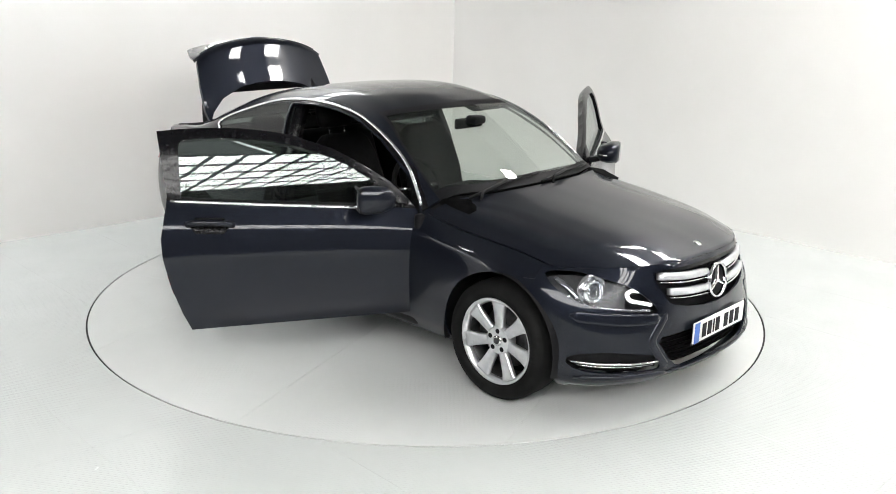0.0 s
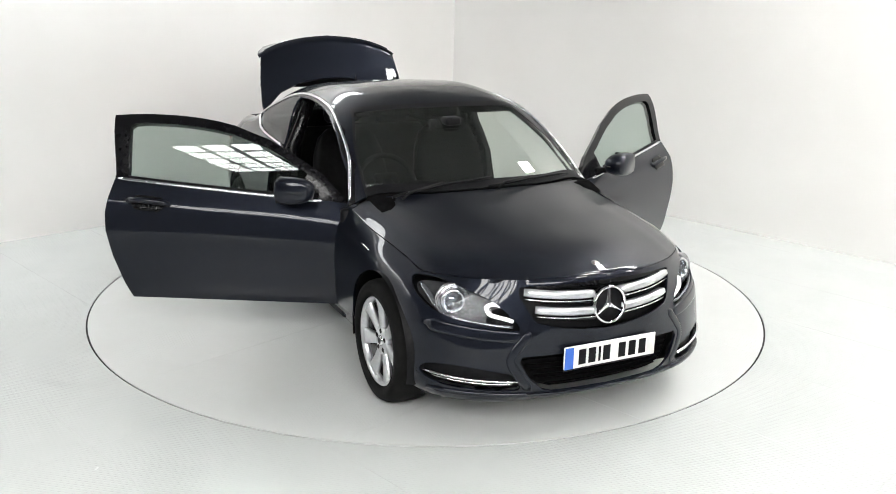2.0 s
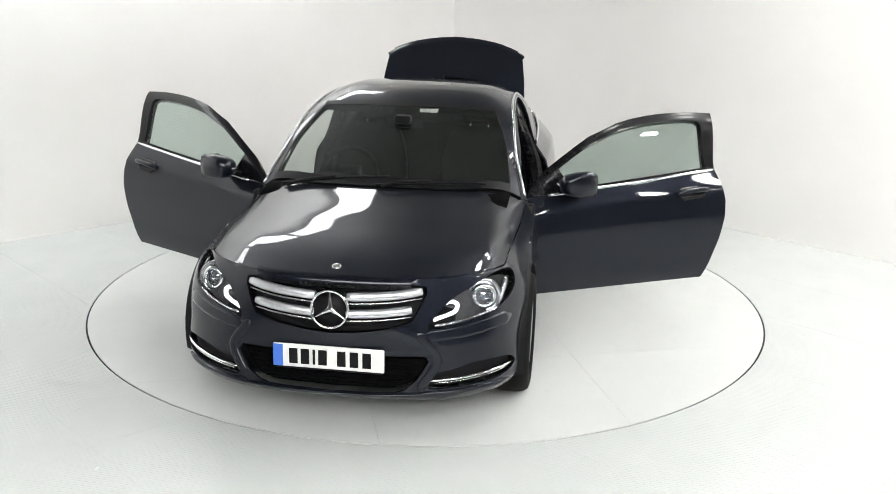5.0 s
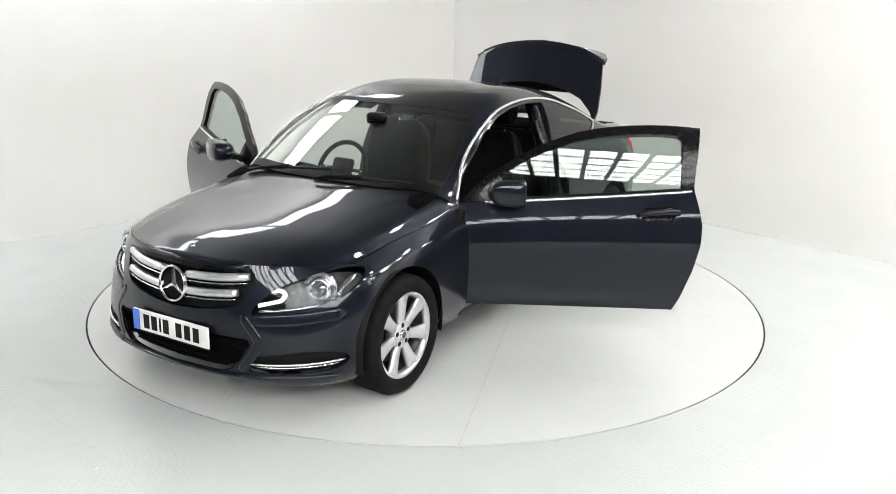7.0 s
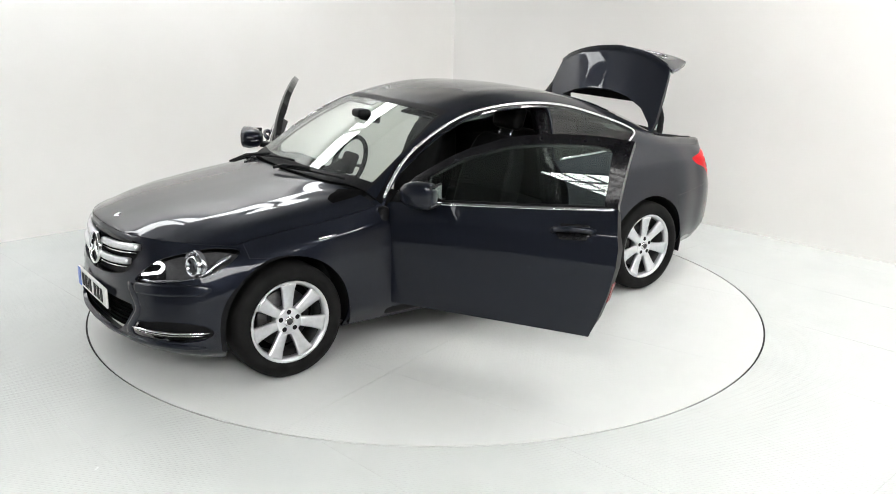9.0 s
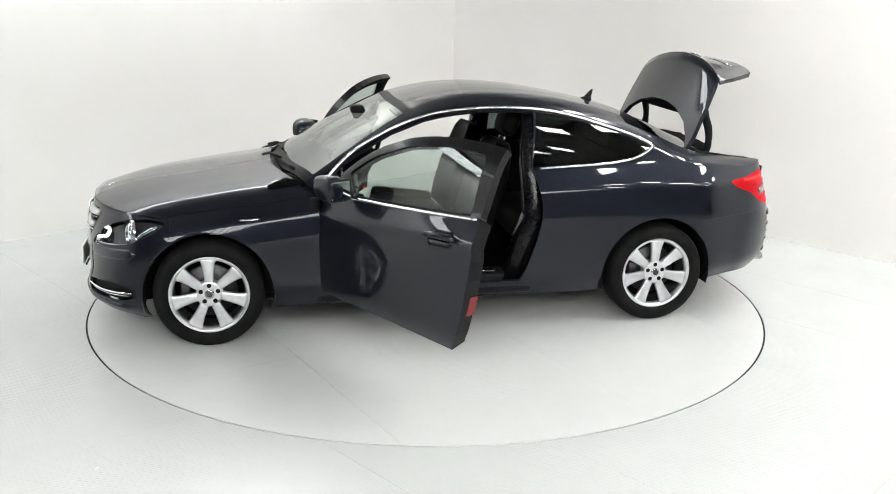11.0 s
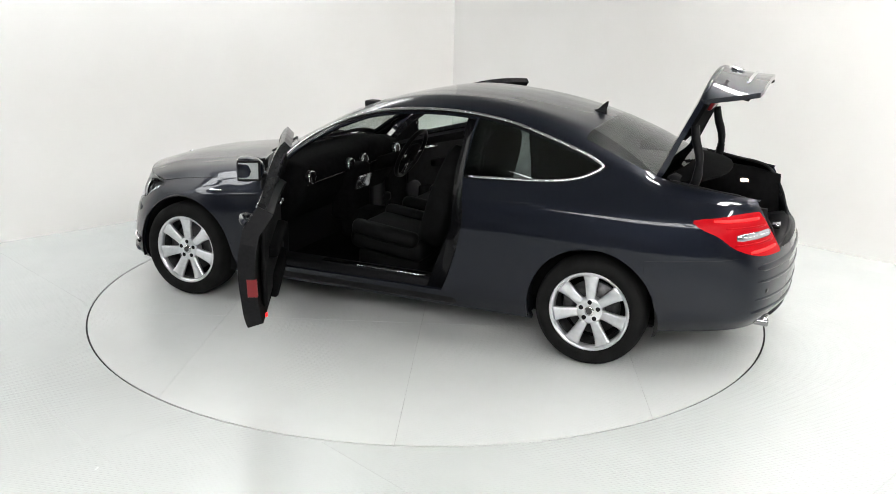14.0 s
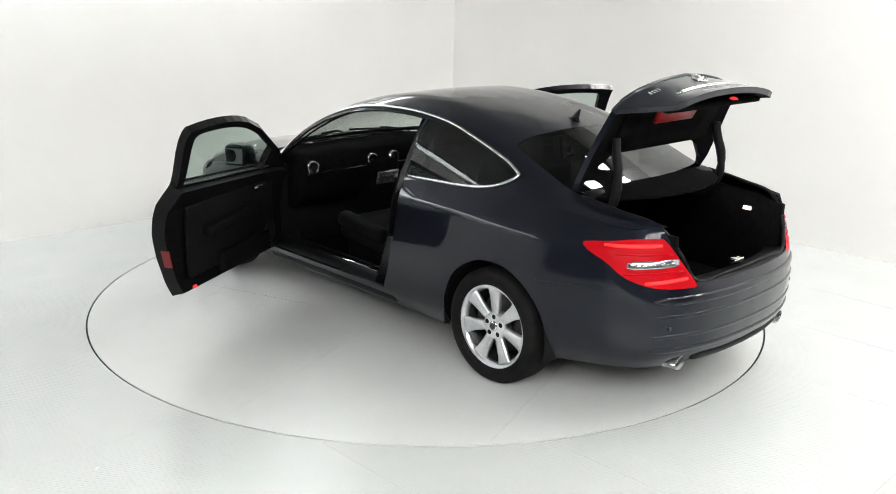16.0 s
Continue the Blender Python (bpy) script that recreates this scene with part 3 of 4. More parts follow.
BODY = cut_body()
REGION = BODY.faces.layers.int.get("region")


def panel(codes, side=0, gap=0.0, lift=0.0, test=None):
    """The faces of some regions as a mesh of their own: side 1 left, -1 right, 0 both halves joined."""
    out = bmesh.new()
    seen = {}
    for s in ((1,), (-1,), (1, -1))[{1: 0, -1: 1, 0: 2}[side]]:
        for f in BODY.faces:
            if f[REGION] not in codes or (test and not test(f.calc_center_median())):
                continue
            vs = []
            for v in f.verts:
                y = 0.0 if abs(v.co.y) < 1e-4 else v.co.y * s
                k = (round(v.co.x, 5), round(y, 5), round(v.co.z, 5))
                if k not in seen:
                    seen[k] = out.verts.new((v.co.x, y, v.co.z))
                if seen[k] not in vs:
                    vs.append(seen[k])
            if len(vs) > 2:
                try:
                    out.faces.new(vs if s > 0 else vs[::-1])
                except ValueError:
                    pass
    bmesh.ops.dissolve_degenerate(out, dist=1e-5, edges=out.edges)
    if gap and out.faces:
        r = bmesh.ops.inset_region(out, faces=out.faces[:], thickness=gap, use_boundary=True, use_even_offset=False)
        bmesh.ops.delete(out, geom=r["faces"], context="FACES")
    if lift:
        out.normal_update()
        for v, n in [(v, v.normal.copy()) for v in out.verts]:
            v.co += n * lift
    return out


SKIN_TREE = BVHTree.FromBMesh(BODY)
BODY.normal_update()
CLEAN = shell()
bmesh.ops.triangulate(CLEAN, faces=CLEAN.faces)
CLEAN.normal_update()
CLEAN.faces.ensure_lookup_table()
CLEAN_TREE = BVHTree.FromBMesh(CLEAN)


def skin_normal(co):
    """The uncut body's smooth normal at the place nearest to co."""
    q, _, i, _ = CLEAN_TREE.find_nearest(Vector((co.x, abs(co.y), co.z)))
    vs = CLEAN.faces[i].verts
    n = Vector((0, 0, 0))
    for v, w in zip(vs, poly_3d_calc([v.co for v in vs], q)):
        m = v.normal.copy()
        if abs(v.co.y) < 1e-4:
            m.y = 0
        n += m.normalized() * w
    if abs(co.y) < 1e-4:
        n.y = 0
    elif co.y < 0:
        n.y = -n.y
    return n.normalized()


def pane_normals(outer, axis):
    """Normals of the gently curved pane that fits the points best, as seen along an axis."""
    p = np.array([tuple(c) for c in outer])
    i, j = [k for k in range(3) if k != axis]
    a, b, c = p[:, i], p[:, j], p[:, axis]
    basis = lambda a, b: np.stack([a * 0 + 1, a, b, a * a, a * b, b * b], axis=-1)
    k = np.linalg.lstsq(basis(a, b), c, rcond=None)[0]
    out = np.zeros_like(p)
    out[:, axis] = 1
    out[:, i] = -(k[1] + 2 * k[3] * a + k[4] * b)
    out[:, j] = -(k[2] + k[4] * a + 2 * k[5] * b)
    out /= np.linalg.norm(out, axis=1)[:, None]
    ref = skin_normal(outer[len(outer) // 2])
    if out[len(outer) // 2] @ np.array(ref) < 0:
        out = -out
    return [Vector(n) for n in out]


def skin(name, bm, mat, parent, thick, label="", rim=None, inner=None, pane=None):
    """A panel given its thickness inwards; it keeps the shading of the whole body."""
    bm.verts.index_update()
    outer = [v.co.copy() for v in bm.verts]
    nors = [skin_normal(c) for c in outer] if pane is None else pane_normals(outer, pane)
    n = len(outer)
    co = outer + [c - m * thick for c, m in zip(outer, nors)]
    nor = nors + [-m for m in nors]
    faces, slots = [], []
    for f in bm.faces:
        ids = [v.index for v in f.verts]
        faces += [ids, [i + n for i in reversed(ids)]]
        slots += [0, 1]
    for e in bm.edges:
        if len(e.link_faces) == 1:
            lp = e.link_loops[0]
            i, j = lp.vert.index, lp.link_loop_next.vert.index
            q = [co[j], co[i], co[i + n], co[j + n]]
            m = (q[1] - q[0]).cross(q[2] - q[0])
            m = m.normalized() if m.length > 1e-12 else nors[i]
            k = len(co)
            co += q
            nor += [m] * 4
            faces.append([k, k + 1, k + 2, k + 3])
            slots.append(2)
    bm.free()
    me = bpy.data.meshes.new(name)
    me.from_pydata(co, [], faces)
    for m in (mat, inner or mat, rim or mat):
        me.materials.append(m)
    for p, k in zip(me.polygons, slots):
        p.material_index, p.use_smooth = k, True
    me.normals_split_custom_set_from_vertices(nor)
    ob = new(name, me)
    ob.parent = parent
    return tagged(ob, label)


car = tagged(new("car"), "dark grey metallic coupe with both doors and boot lid open", "car")

skin("bonnet", panel({BONNET}, 0, .0032), PAINT, car, .012, "dark grey metallic bonnet with lamp reflections")
skin("cowl", panel({COWL}, 0, 0, -.022), BLACK, car, .02, "black plastic scuttle panel")
skin("windscreen", panel({SCREEN}, 0), WINDSCREEN, car, .004, "clear windscreen glass", pane=0).visible_shadow = False
skin("windscreen_border", panel({SCREEN_EDGE}, 0), BLACK, car, .006, "black windscreen border")
skin("rear_scuttle", panel({SCUTTLE}, 0), TRIM, car, .012, "dark panel below the rear window")
skin("roof", panel({ROOF}, 0), PAINT, car, .012, inner=TRIM)
skin("rear_window", panel({REAR_GLASS}, 0), DARK_GLASS, car, .004, "tinted rear window", pane=2).visible_shadow = False
skin("front_bumper", panel({BUMPER}, 0), PAINT, car, .012)
skin("rear_bumper", panel({REAR_BUMPER}, 0, .0008), PAINT, car, .012)
for s in (1, -1):
    skin("front_wing", panel({FENDER}, s, .0014), PAINT, car, .012)
    skin("rear_quarter_panel", panel({QUARTER}, s), PAINT, car, .012, inner=TRIM)
    skin("sill", panel({SILL}, s), PAINT, car, .03)
    skin("door_surround", panel({PILLAR_SKIN}, s), PAINT, car, .012)
    skin("quarter_window", panel({Q_GLASS}, s), DARK_GLASS, car, .004, "tinted side window", pane=1).visible_shadow = False
    skin("window_trim", panel({CHROME_LINE}, s, 0, .002), GLOSS_BLACK, car, .012, "gloss black window surround")

# rounded bright bead along the window surround
for s in (1, -1):
    line = [(.74, .895), (.66, .985)] + RAIL[1:-1] + [(-1.365, 1.103), (-1.32, 1.070), (-1.25, 1.040), (-1.15, 1.018), (-1.0, 1.004), (-.8, .996), (-.60, .989)]
    pts = []
    for x, z, _ in spline([(x, z, 0) for x, z in line], 4):
        q, n, _, _ = SKIN_TREE.ray_cast(Vector((x, 3, z)), Vector((0, -1, 0)))
        n = skin_normal(q)
        q = q + n * .004
        pts.append(Vector((q.x, q.y * s, q.z)))
    part("trim_bead", tube(pts, .009, 8), BEAD, car, "bright chrome bead")

# doors, hung at their front edge
HINGE = (.715, .815)
OPEN = 61.5
doors = []
for s in (1, -1):
    d = skin("door", panel({DOOR}, s, .0022), PAINT, car, .085, "dark grey metallic door swung wide open", rim=BLACK, inner=TRIM)
    d.matrix_basis = pose(HINGE[0], s * HINGE[1], 0) @ pose(0, 0, 0, 0, 0, -s * OPEN) @ pose(-HINGE[0], -s * HINGE[1], 0)
    skin("window_frame", panel({DOOR_FRAME}, s), GLOSS_BLACK, d, .045, "black window frame", inner=TRIM)
    skin("window_glass", panel({DOOR_GLASS}, s, 0, -.012), GLASS, d, .004, "greenish clear side window", pane=1).visible_shadow = False
    doors.append(d)

# boot lid, raised on its hinges
lid = skin("boot_lid", panel({LID}, 0, .0022), PAINT, car, .03, "raised boot lid", inner=TRIM)
lid.matrix_basis = pose(-1.635, 0, 1.045) @ pose(0, 0, 0, 0, 73, 0) @ pose(1.70, 0, -1.045)

for s in (1, -1):
    skin("headlamp", panel({HEADLAMP}, s), LAMP_CLEAR, car, .004, "clear headlamp lens").visible_shadow = False
    skin("tail_lamp", panel({TAIL}, s), RED_LENS, car, .02, "red tail lamp", rim=BLACK, inner=BLACK)


# wheels
def wheel(x, s):
    m = pose(x, s * .775, .316) @ pose(0, 0, 0, 0, 0, 0 if s > 0 else 180)
    w = .108
    tyre = lathe([(.225, -w * .8), (.235, -w), (.27, -w * 1.06), (.298, -w * .98), (.311, -w * .78), (.316, -w * .45), (.316, w * .45), (.311, w * .78), (.298, w * .98), (.27, w * 1.06), (.235, w), (.225, w * .8)], 64)
    ob = part("wheel", tyre, RUBBER, car, "black tyre on a silver seven-spoke alloy wheel")
    ob.matrix_basis = m
    part("rim", lathe([(.200, .064), (.208, .085), (.216, .094), (.226, .100), (.229, .096), (.2285, .08), (.21, .06), (.200, .064)], 64), SILVER, ob, "silver alloy rim")
    # barrel coloured dark in place of the shade behind the spokes
    part("barrel", lathe([(.218, -.095), (.228, -.10), (.2285, .078), (.222, .07), (.204, .06), (.200, -.06), (.218, -.095)], 48), SHADED_ALLOY, ob, "inner rim with its shade put into the colour")
    return ob


for x in (AXLE, -AXLE):
    for s in (1, -1):
        wheel(x, s)


# ---- the car: details laid on the skin ----


def on_side(x, z, s=1, lift=0.0):
    p, n, _, _ = SKIN_TREE.ray_cast(Vector((x, 3, z)), Vector((0, -1, 0)))
    n = n if n.y > 0 else -n
    p = p + n * lift
    return Vector((p.x, p.y * s, p.z)), Vector((n.x, n.y * s, n.z))


def on_end(y, z, end=1, lift=0.0):
    p, n, _, _ = SKIN_TREE.ray_cast(Vector((4 * end, abs(y), z)), Vector((-end, 0, 0)))
    if p is None:
        p, n = Vector((2.0 * end, abs(y), z)), Vector((end, 0, 0))
    n = n if n.x * end > 0 else -n
    p = p + n * lift
    s = 1 if y >= 0 else -1
    return Vector((p.x, p.y * s, p.z)), Vector((n.x, n.y * s, n.z))


def on_top(x, y, lift=0.0):
    p, n, _, _ = SKIN_TREE.ray_cast(Vector((x, abs(y), 3)), Vector((0, 0, -1)))
    n = n if n.z > 0 else -n
    p = p + n * lift
    s = 1 if y >= 0 else -1
    return Vector((p.x, p.y * s, p.z)), Vector((n.x, n.y * s, n.z))


def strip_on(spots, width, thick, taper=1.0):
    """A rounded bar along (place, normal) spots, lying on the skin."""
    secs = []
    k = len(spots)
    for i, (p, n) in enumerate(spots):
        d = (spots[min(i + 1, k - 1)][0] - spots[max(i - 1, 0)][0]).normalized()
        w = n.cross(d).normalized()
        e = width / 2 * (taper if i in (0, k - 1) else 1)
        t = thick
        secs.append([p - w * e - n * t * .5, p - w * e + n * t * .5, p - w * e * .6 + n * t, p + w * e * .6 + n * t, p + w * e + n * t * .5, p + w * e - n * t * .5])
    return loft(secs)


def arc(n, f):
    return [f(i / (n - 1)) for i in range(n)]


def lerp(a, b, t):
    return a + (b - a) * t


# grille: black backing, fine mesh bars, two silver louvres, ring with a three-armed star
grille = skin("grille", panel({GRILLE}, 0, 0, -.045), BLACK, car, .02, "black radiator grille with two silver louvres")
skin("surround", panel({GRILLE}, 0, 0, -.002, lambda c: c.z > .733), GLOSS_BLACK, grille, .03)
for z, w in ((.592, .30), (.612, .32), (.637, .33), (.712, .385), (.728, .37), (.560, .2), (.575, .26)):
    part("slat", strip_on(arc(15, lambda t: on_end(lerp(-w, w, t), z + .03 * abs(lerp(-1, 1, t)) * (w / .35), 1, -.03)), .006, .012), BLACK, grille)
for z, w, h in ((.690, .405, .040), (.613, .365, .038)):
    for s in (1, -1):
        bar = strip_on(arc(14, lambda t: on_end(s * lerp(.075, w, t), z + .010 * t + .012 * t * t, 1, -.010)), h, .022, .85)
        part("louvre", bar, SILVER, grille, "satin silver grille louvre")
        part("louvre_edge", strip_on(arc(14, lambda t: on_end(s * lerp(.075, w, t), z - .030 + .010 * t + .012 * t * t, 1, -.006)), .006, .008, .6), CHROME, grille)


def star(r, thick, mat, at, tilt, parent, name="emblem"):
    bm = lathe([(r * .86, -.004), (r * .86, thick * .7), (r * .92, thick), (r * .97, thick * .9), (r, thick * .4), (r, -.004), (r * .86, -.004)], 48)
    for k in range(3):
        a = math.pi / 2 + k * 2 * math.pi / 3
        pts = []
        for rr, w in ((0, .16), (.35, .085), (.88, .02)):
            for sgn, th in ((-1, .15), (0, .9), (1, .15)):
                pts.append((rr * r * math.cos(a) - sgn * w * r * math.sin(a), thick * th, rr * r * math.sin(a) + sgn * w * r * math.cos(a)))
        vs = [bm.verts.new(p) for p in pts]
        for i in range(2):
            for j in range(2):
                bm.faces.new((vs[i * 3 + j], vs[i * 3 + j + 1], vs[i * 3 + j + 4], vs[i * 3 + j + 3]))
    bmesh.ops.recalc_face_normals(bm, faces=bm.faces)
    ob = part(name, bm, mat, parent, "round chrome badge with three arms")
    ob.matrix_basis = pose(*at) @ pose(0, 0, 0, tilt, 0, -90)
    return ob


em = star(.092, .022, CHROME, (2.105, 0, .632), 7, grille)
part("badge_back", lathe([(.0001, .002), (.085, .002), (.085, -.03), (.0001, -.03)], 40), BLACK, em)
p, n = on_top(1.985, 0)
b = part("bonnet_badge", lathe([(.0001, .006), (.014, .005), (.021, .002), (.022, -.004), (.0001, -.004)], 28), CHROME, car, "small round chrome bonnet badge")
b.matrix_basis = Matrix.Translation(p) @ n.to_track_quat("Y", "Z").to_matrix().to_4x4()

# lower intake, fog vents with chrome blades
intake = skin("lower_grille", panel({INTAKE}, 0, 0, -.05), TRIM, car, .02, "black lower air intake")
for z in (.275, .300, .325, .350, .375, .400):
    w = lerp(.33, .42, (z - .275) / .1)
    part("slat", strip_on(arc(13, lambda t: on_end(lerp(-w, w, t), z, 1, -.046)), .005, .012), TRIM, intake)
part("splitter", strip_on(arc(21, lambda t: on_end(lerp(-.50, .50, t), .238, 1, .002)), .016, .010, .5), PAINT, car)
for s in (1, -1):
    part("lip_ridge", strip_on(arc(14, lambda t: on_end(s * lerp(.40, .80, t), .238 + .006 * t, 1, -.002)), .030, .014, .3), PAINT, car)
    fog = skin("fog_vent", panel({FOG}, s, 0, -.035), BLACK, car, .02, "black vent with a chrome blade")
    part("blade", strip_on(arc(16, lambda t: on_end(s * lerp(.462, .815, t), .308 - .010 * math.sin(t * 2.4) + .026 * t, 1, -.006)), .012, .012, .5), CHROME, fog, "chrome blade")
    part("blade", strip_on(arc(16, lambda t: on_end(s * lerp(.48, .80, t), .292 - .010 * math.sin(t * 2.4) + .024 * t, 1, -.014)), .006, .010, .5), CHROME, fog)
    # headlamp insides
    bowl = skin("lamp_housing", panel({HEADLAMP}, s, 0, -.055), LAMP_INNER, car, .02, "dark headlamp housing")
    c, n = on_end(s * .69, .662, 1, -.035)
    q = (Vector((1, s * .25, .12))).to_track_quat("Y", "Z").to_matrix().to_4x4()
    for nm, prof, mt in (("projector", [(.0001, .02), (.028, .014), (.038, 0), (.04, -.03)], LAMP_CLEAR), ("projector_ring", [(.040, -.02), (.042, .012), (.052, .016), (.060, .006), (.064, -.02)], CHROME), ("reflector", [(.062, -.006), (.070, -.002), (.082, .004), (.084, -.02)], LAMP_BOWL), ("projector_eye", [(.0001, -.005), (.036, -.012), (.04, -.03)], LAMP_BOWL)):
        o = part(nm, lathe(prof, 36), mt, bowl)
        o.matrix_basis = Matrix.Translation(c) @ q
    path = [(.505, .650), (.540, .656), (.566, .640), (.560, .615), (.528, .602), (.490, .592), (.466, .584)]
    part("daytime_lamp", strip_on([on_end(s * y, z, 1, -.016) for y, z in spline([(a, b, 0) for a, b in path], 4)[:, :2]], .017, .010, .8), DAY_GLOW, bowl, "lit white daytime lamp")
    part("chrome_edge", strip_on(arc(16, lambda t: on_end(s * lerp(.47, .755, t), .558 + .012 * t + .030 * t * t, 1, -.016)), .015, .008, .6), LAMP_BOWL, bowl)
    part("side_reflector", strip_on(arc(10, lambda t: on_end(s * lerp(.755, .772, t), lerp(.625, .712, t), 1, -.022)), .026, .008, .7), LAMP_BOWL, bowl)
    # wing shut line vent and small side details
    part("side_badge", strip_on(arc(6, lambda t: on_side(1.19 - .11 * t, .742 + .006 * t, s, .001)), .010, .003, .5), CHROME, car, "small chrome side badge")

# folds pressed into the bumper
for s in (1, -1):
    part("bumper_fold", strip_on(arc(16, lambda t: on_end(s * lerp(.43, .80, t), .512 + .018 * t + .02 * t * t, 1, -.003)), .060, .0045, .3), PAINT, car)
    part("bumper_fold", strip_on([on_end(s * y, z, 1, -.003) for y, z in spline([(.395, .535, 0), (.455, .465, 0), (.488, .41, 0), (.455, .33, 0), (.405, .262, 0)], 4)[:, :2]], .045, .0055, .3), PAINT, car)

# front plate with unreadable characters as bars
p, n = on_end(0, .412, 1, .008)
plate = part("number_plate", soft_box(.012, .52, .111, .004, 1, at=(2.148, 0, .412)), PLATE_WHITE, car, "white front number plate with blue end band", smooth=False)
part("blue_band", soft_box(.004, .046, .106, .001, 1, at=(2.1555, -.235, .412)), PLATE_BLUE, plate, "blue end band", smooth=False)
for k, y in enumerate((-.163, -.108, -.066, -.026, .062, .121, .180)):
    part("bar", soft_box(.003, (.012 if k == 2 else .040), .074, .001, 1, at=(2.1555, y, .412)), BLACK, plate, smooth=False)
part("holder", soft_box(.010, .50, .016, .003, 1, at=(2.135, 0, .350)), BLACK, plate, smooth=False)

# door fittings
for s, d in zip((1, -1), doors):
    xs = lambda t: lerp(.60, -.545, t)
    part("belt_trim", strip_on(arc(26, lambda t: on_side(xs(t), belt_z(xs(t)) - .004, s, .001)), .018, .008, .8), CHROME, d, "chrome waist strip")
    for t0, nm in ((0, "handle_bar"),):
        pts = []
        for i in range(11):
            t = i / 10
            q, n = on_side(lerp(-.245, -.475, t), lerp(.850, .866, t), s, .004 + .036 * math.sin(math.pi * min(1, max(0, t))) ** .5)
            pts.append(q)
        part(nm, tube(pts, .013, 10, flat=1.3), PAINT, d, "body-coloured pull handle")
        part("handle_cup", strip_on(arc(9, lambda t: on_side(lerp(-.27, -.455, t), lerp(.848, .862, t), s, .0005)), .085, .003, .35), GLOSS_BLACK, d)
    # mirror
    secs = []
    for t, w, h, dx in ((0, .028, .020, .02), (.04, .050, .036, .012), (.25, .082, .056, .004), (.6, .090, .066, .0), (.9, .086, .064, -.004), (1, .070, .05, -.006)):
        y = lerp(.858, 1.010, t)
        ring_pts = []
        for k in range(20):
            a = 2 * math.pi * k / 20
            ca, sa = math.cos(a), math.sin(a)
            ex = math.copysign(abs(ca) ** .75, ca)
            ez = math.copysign(abs(sa) ** .7, sa)
            ring_pts.append((.530 + dx + (w * ex * (1.75 if ex > 0 else .6)), s * y, .998 + .008 * t + 1.12 * h * ez))
        secs.append(ring_pts)
    mir = part("door_mirror", loft(secs), PAINT, d, "body-coloured door mirror")
    mir.matrix_basis = pose(-.10, -s * .02, -.032)
    part("mirror_glass", soft_box(.004, .118, .100, .002, 1, at=(.482, s * .940, 1.003)), material("mirror_glass", (.30, .31, .32), .02, 1.0), mir, "mirror glass", smooth=False)
    part("mirror_surround", soft_box(.012, .138, .124, .005, 2, at=(.4895, s * .938, 1.002)), BLACK, mir)
    part("mirror_foot", loft([[(.51, s * .77, .955), (.63, s * .77, .955), (.63, s * .77, .925), (.51, s * .77, .925)], [(.525, s * .88, .975), (.615, s * .88, .975), (.615, s * .88, .945), (.525, s * .88, .945)]]), BLACK, mir)
    part("indicator_strip", strip_on([(Vector((.682 - .10 * max(0, t - .55), s * lerp(.88, 1.0, t), 1.0 - .005 * t)), Vector((1, 0, 0))) for t in (0, .2, .4, .6, .8, 1)], .010, .004), LAMP_BOWL, mir)
    # inner side of the door
    part("armrest", soft_box(.62, .07, .06, .02, 3, at=(.02, s * .735, .66)), TRIM, d)
    part("door_card", soft_box(1.0, .03, .42, .014, 3, at=(.06, s * .765, .62)), LEATHER, d, "black leather door card")
    part("door_pocket", soft_box(.60, .05, .13, .02, 3, at=(.16, s * .745, .42)), TRIM, d)
    part("pull_lever", tube([(.42, s * .738, .80), (.36, s * .722, .802), (.29, s * .735, .798)], .010, 8), CHROME, d, "chrome door lever")
    sp = part("speaker", lathe([(.0001, .008), (.06, .006), (.075, 0), (.08, -.01)], 28), BLACK, d)
    sp.matrix_basis = pose(.50, s * .748, .46, 0, 0, 0 if s < 0 else 180)
    # red reflector on the shut edge, latch, and the small courtesy lamp
    e, n = on_side(-.545, .53, s, -.05)
    part("door_reflector", soft_box(.008, .052, .105, .002, 1, at=(-.568, s * .812, .555), turn=pose(0, 0, 0, 0, -14, 0)), RED_REFLECTOR, d, "red reflector on the door edge", smooth=False)
    part("latch", soft_box(.008, .035, .05, .003, 2, at=(-.590, s * .825, .70)), CHROME, d)
    part("courtesy_lamp", soft_box(.035, .012, .016, .004, 2, at=(-.38, s * .765, .345)), RED_GLOW, d, "small lit red courtesy lamp")
    # window surround inside and divider
    part("window_seal", strip_on(arc(20, lambda t: on_side(lerp(.52, -.49, t), belt_z(lerp(.52, -.49, t)) + .012, s, -.004)), .012, .008), BLACK, d)


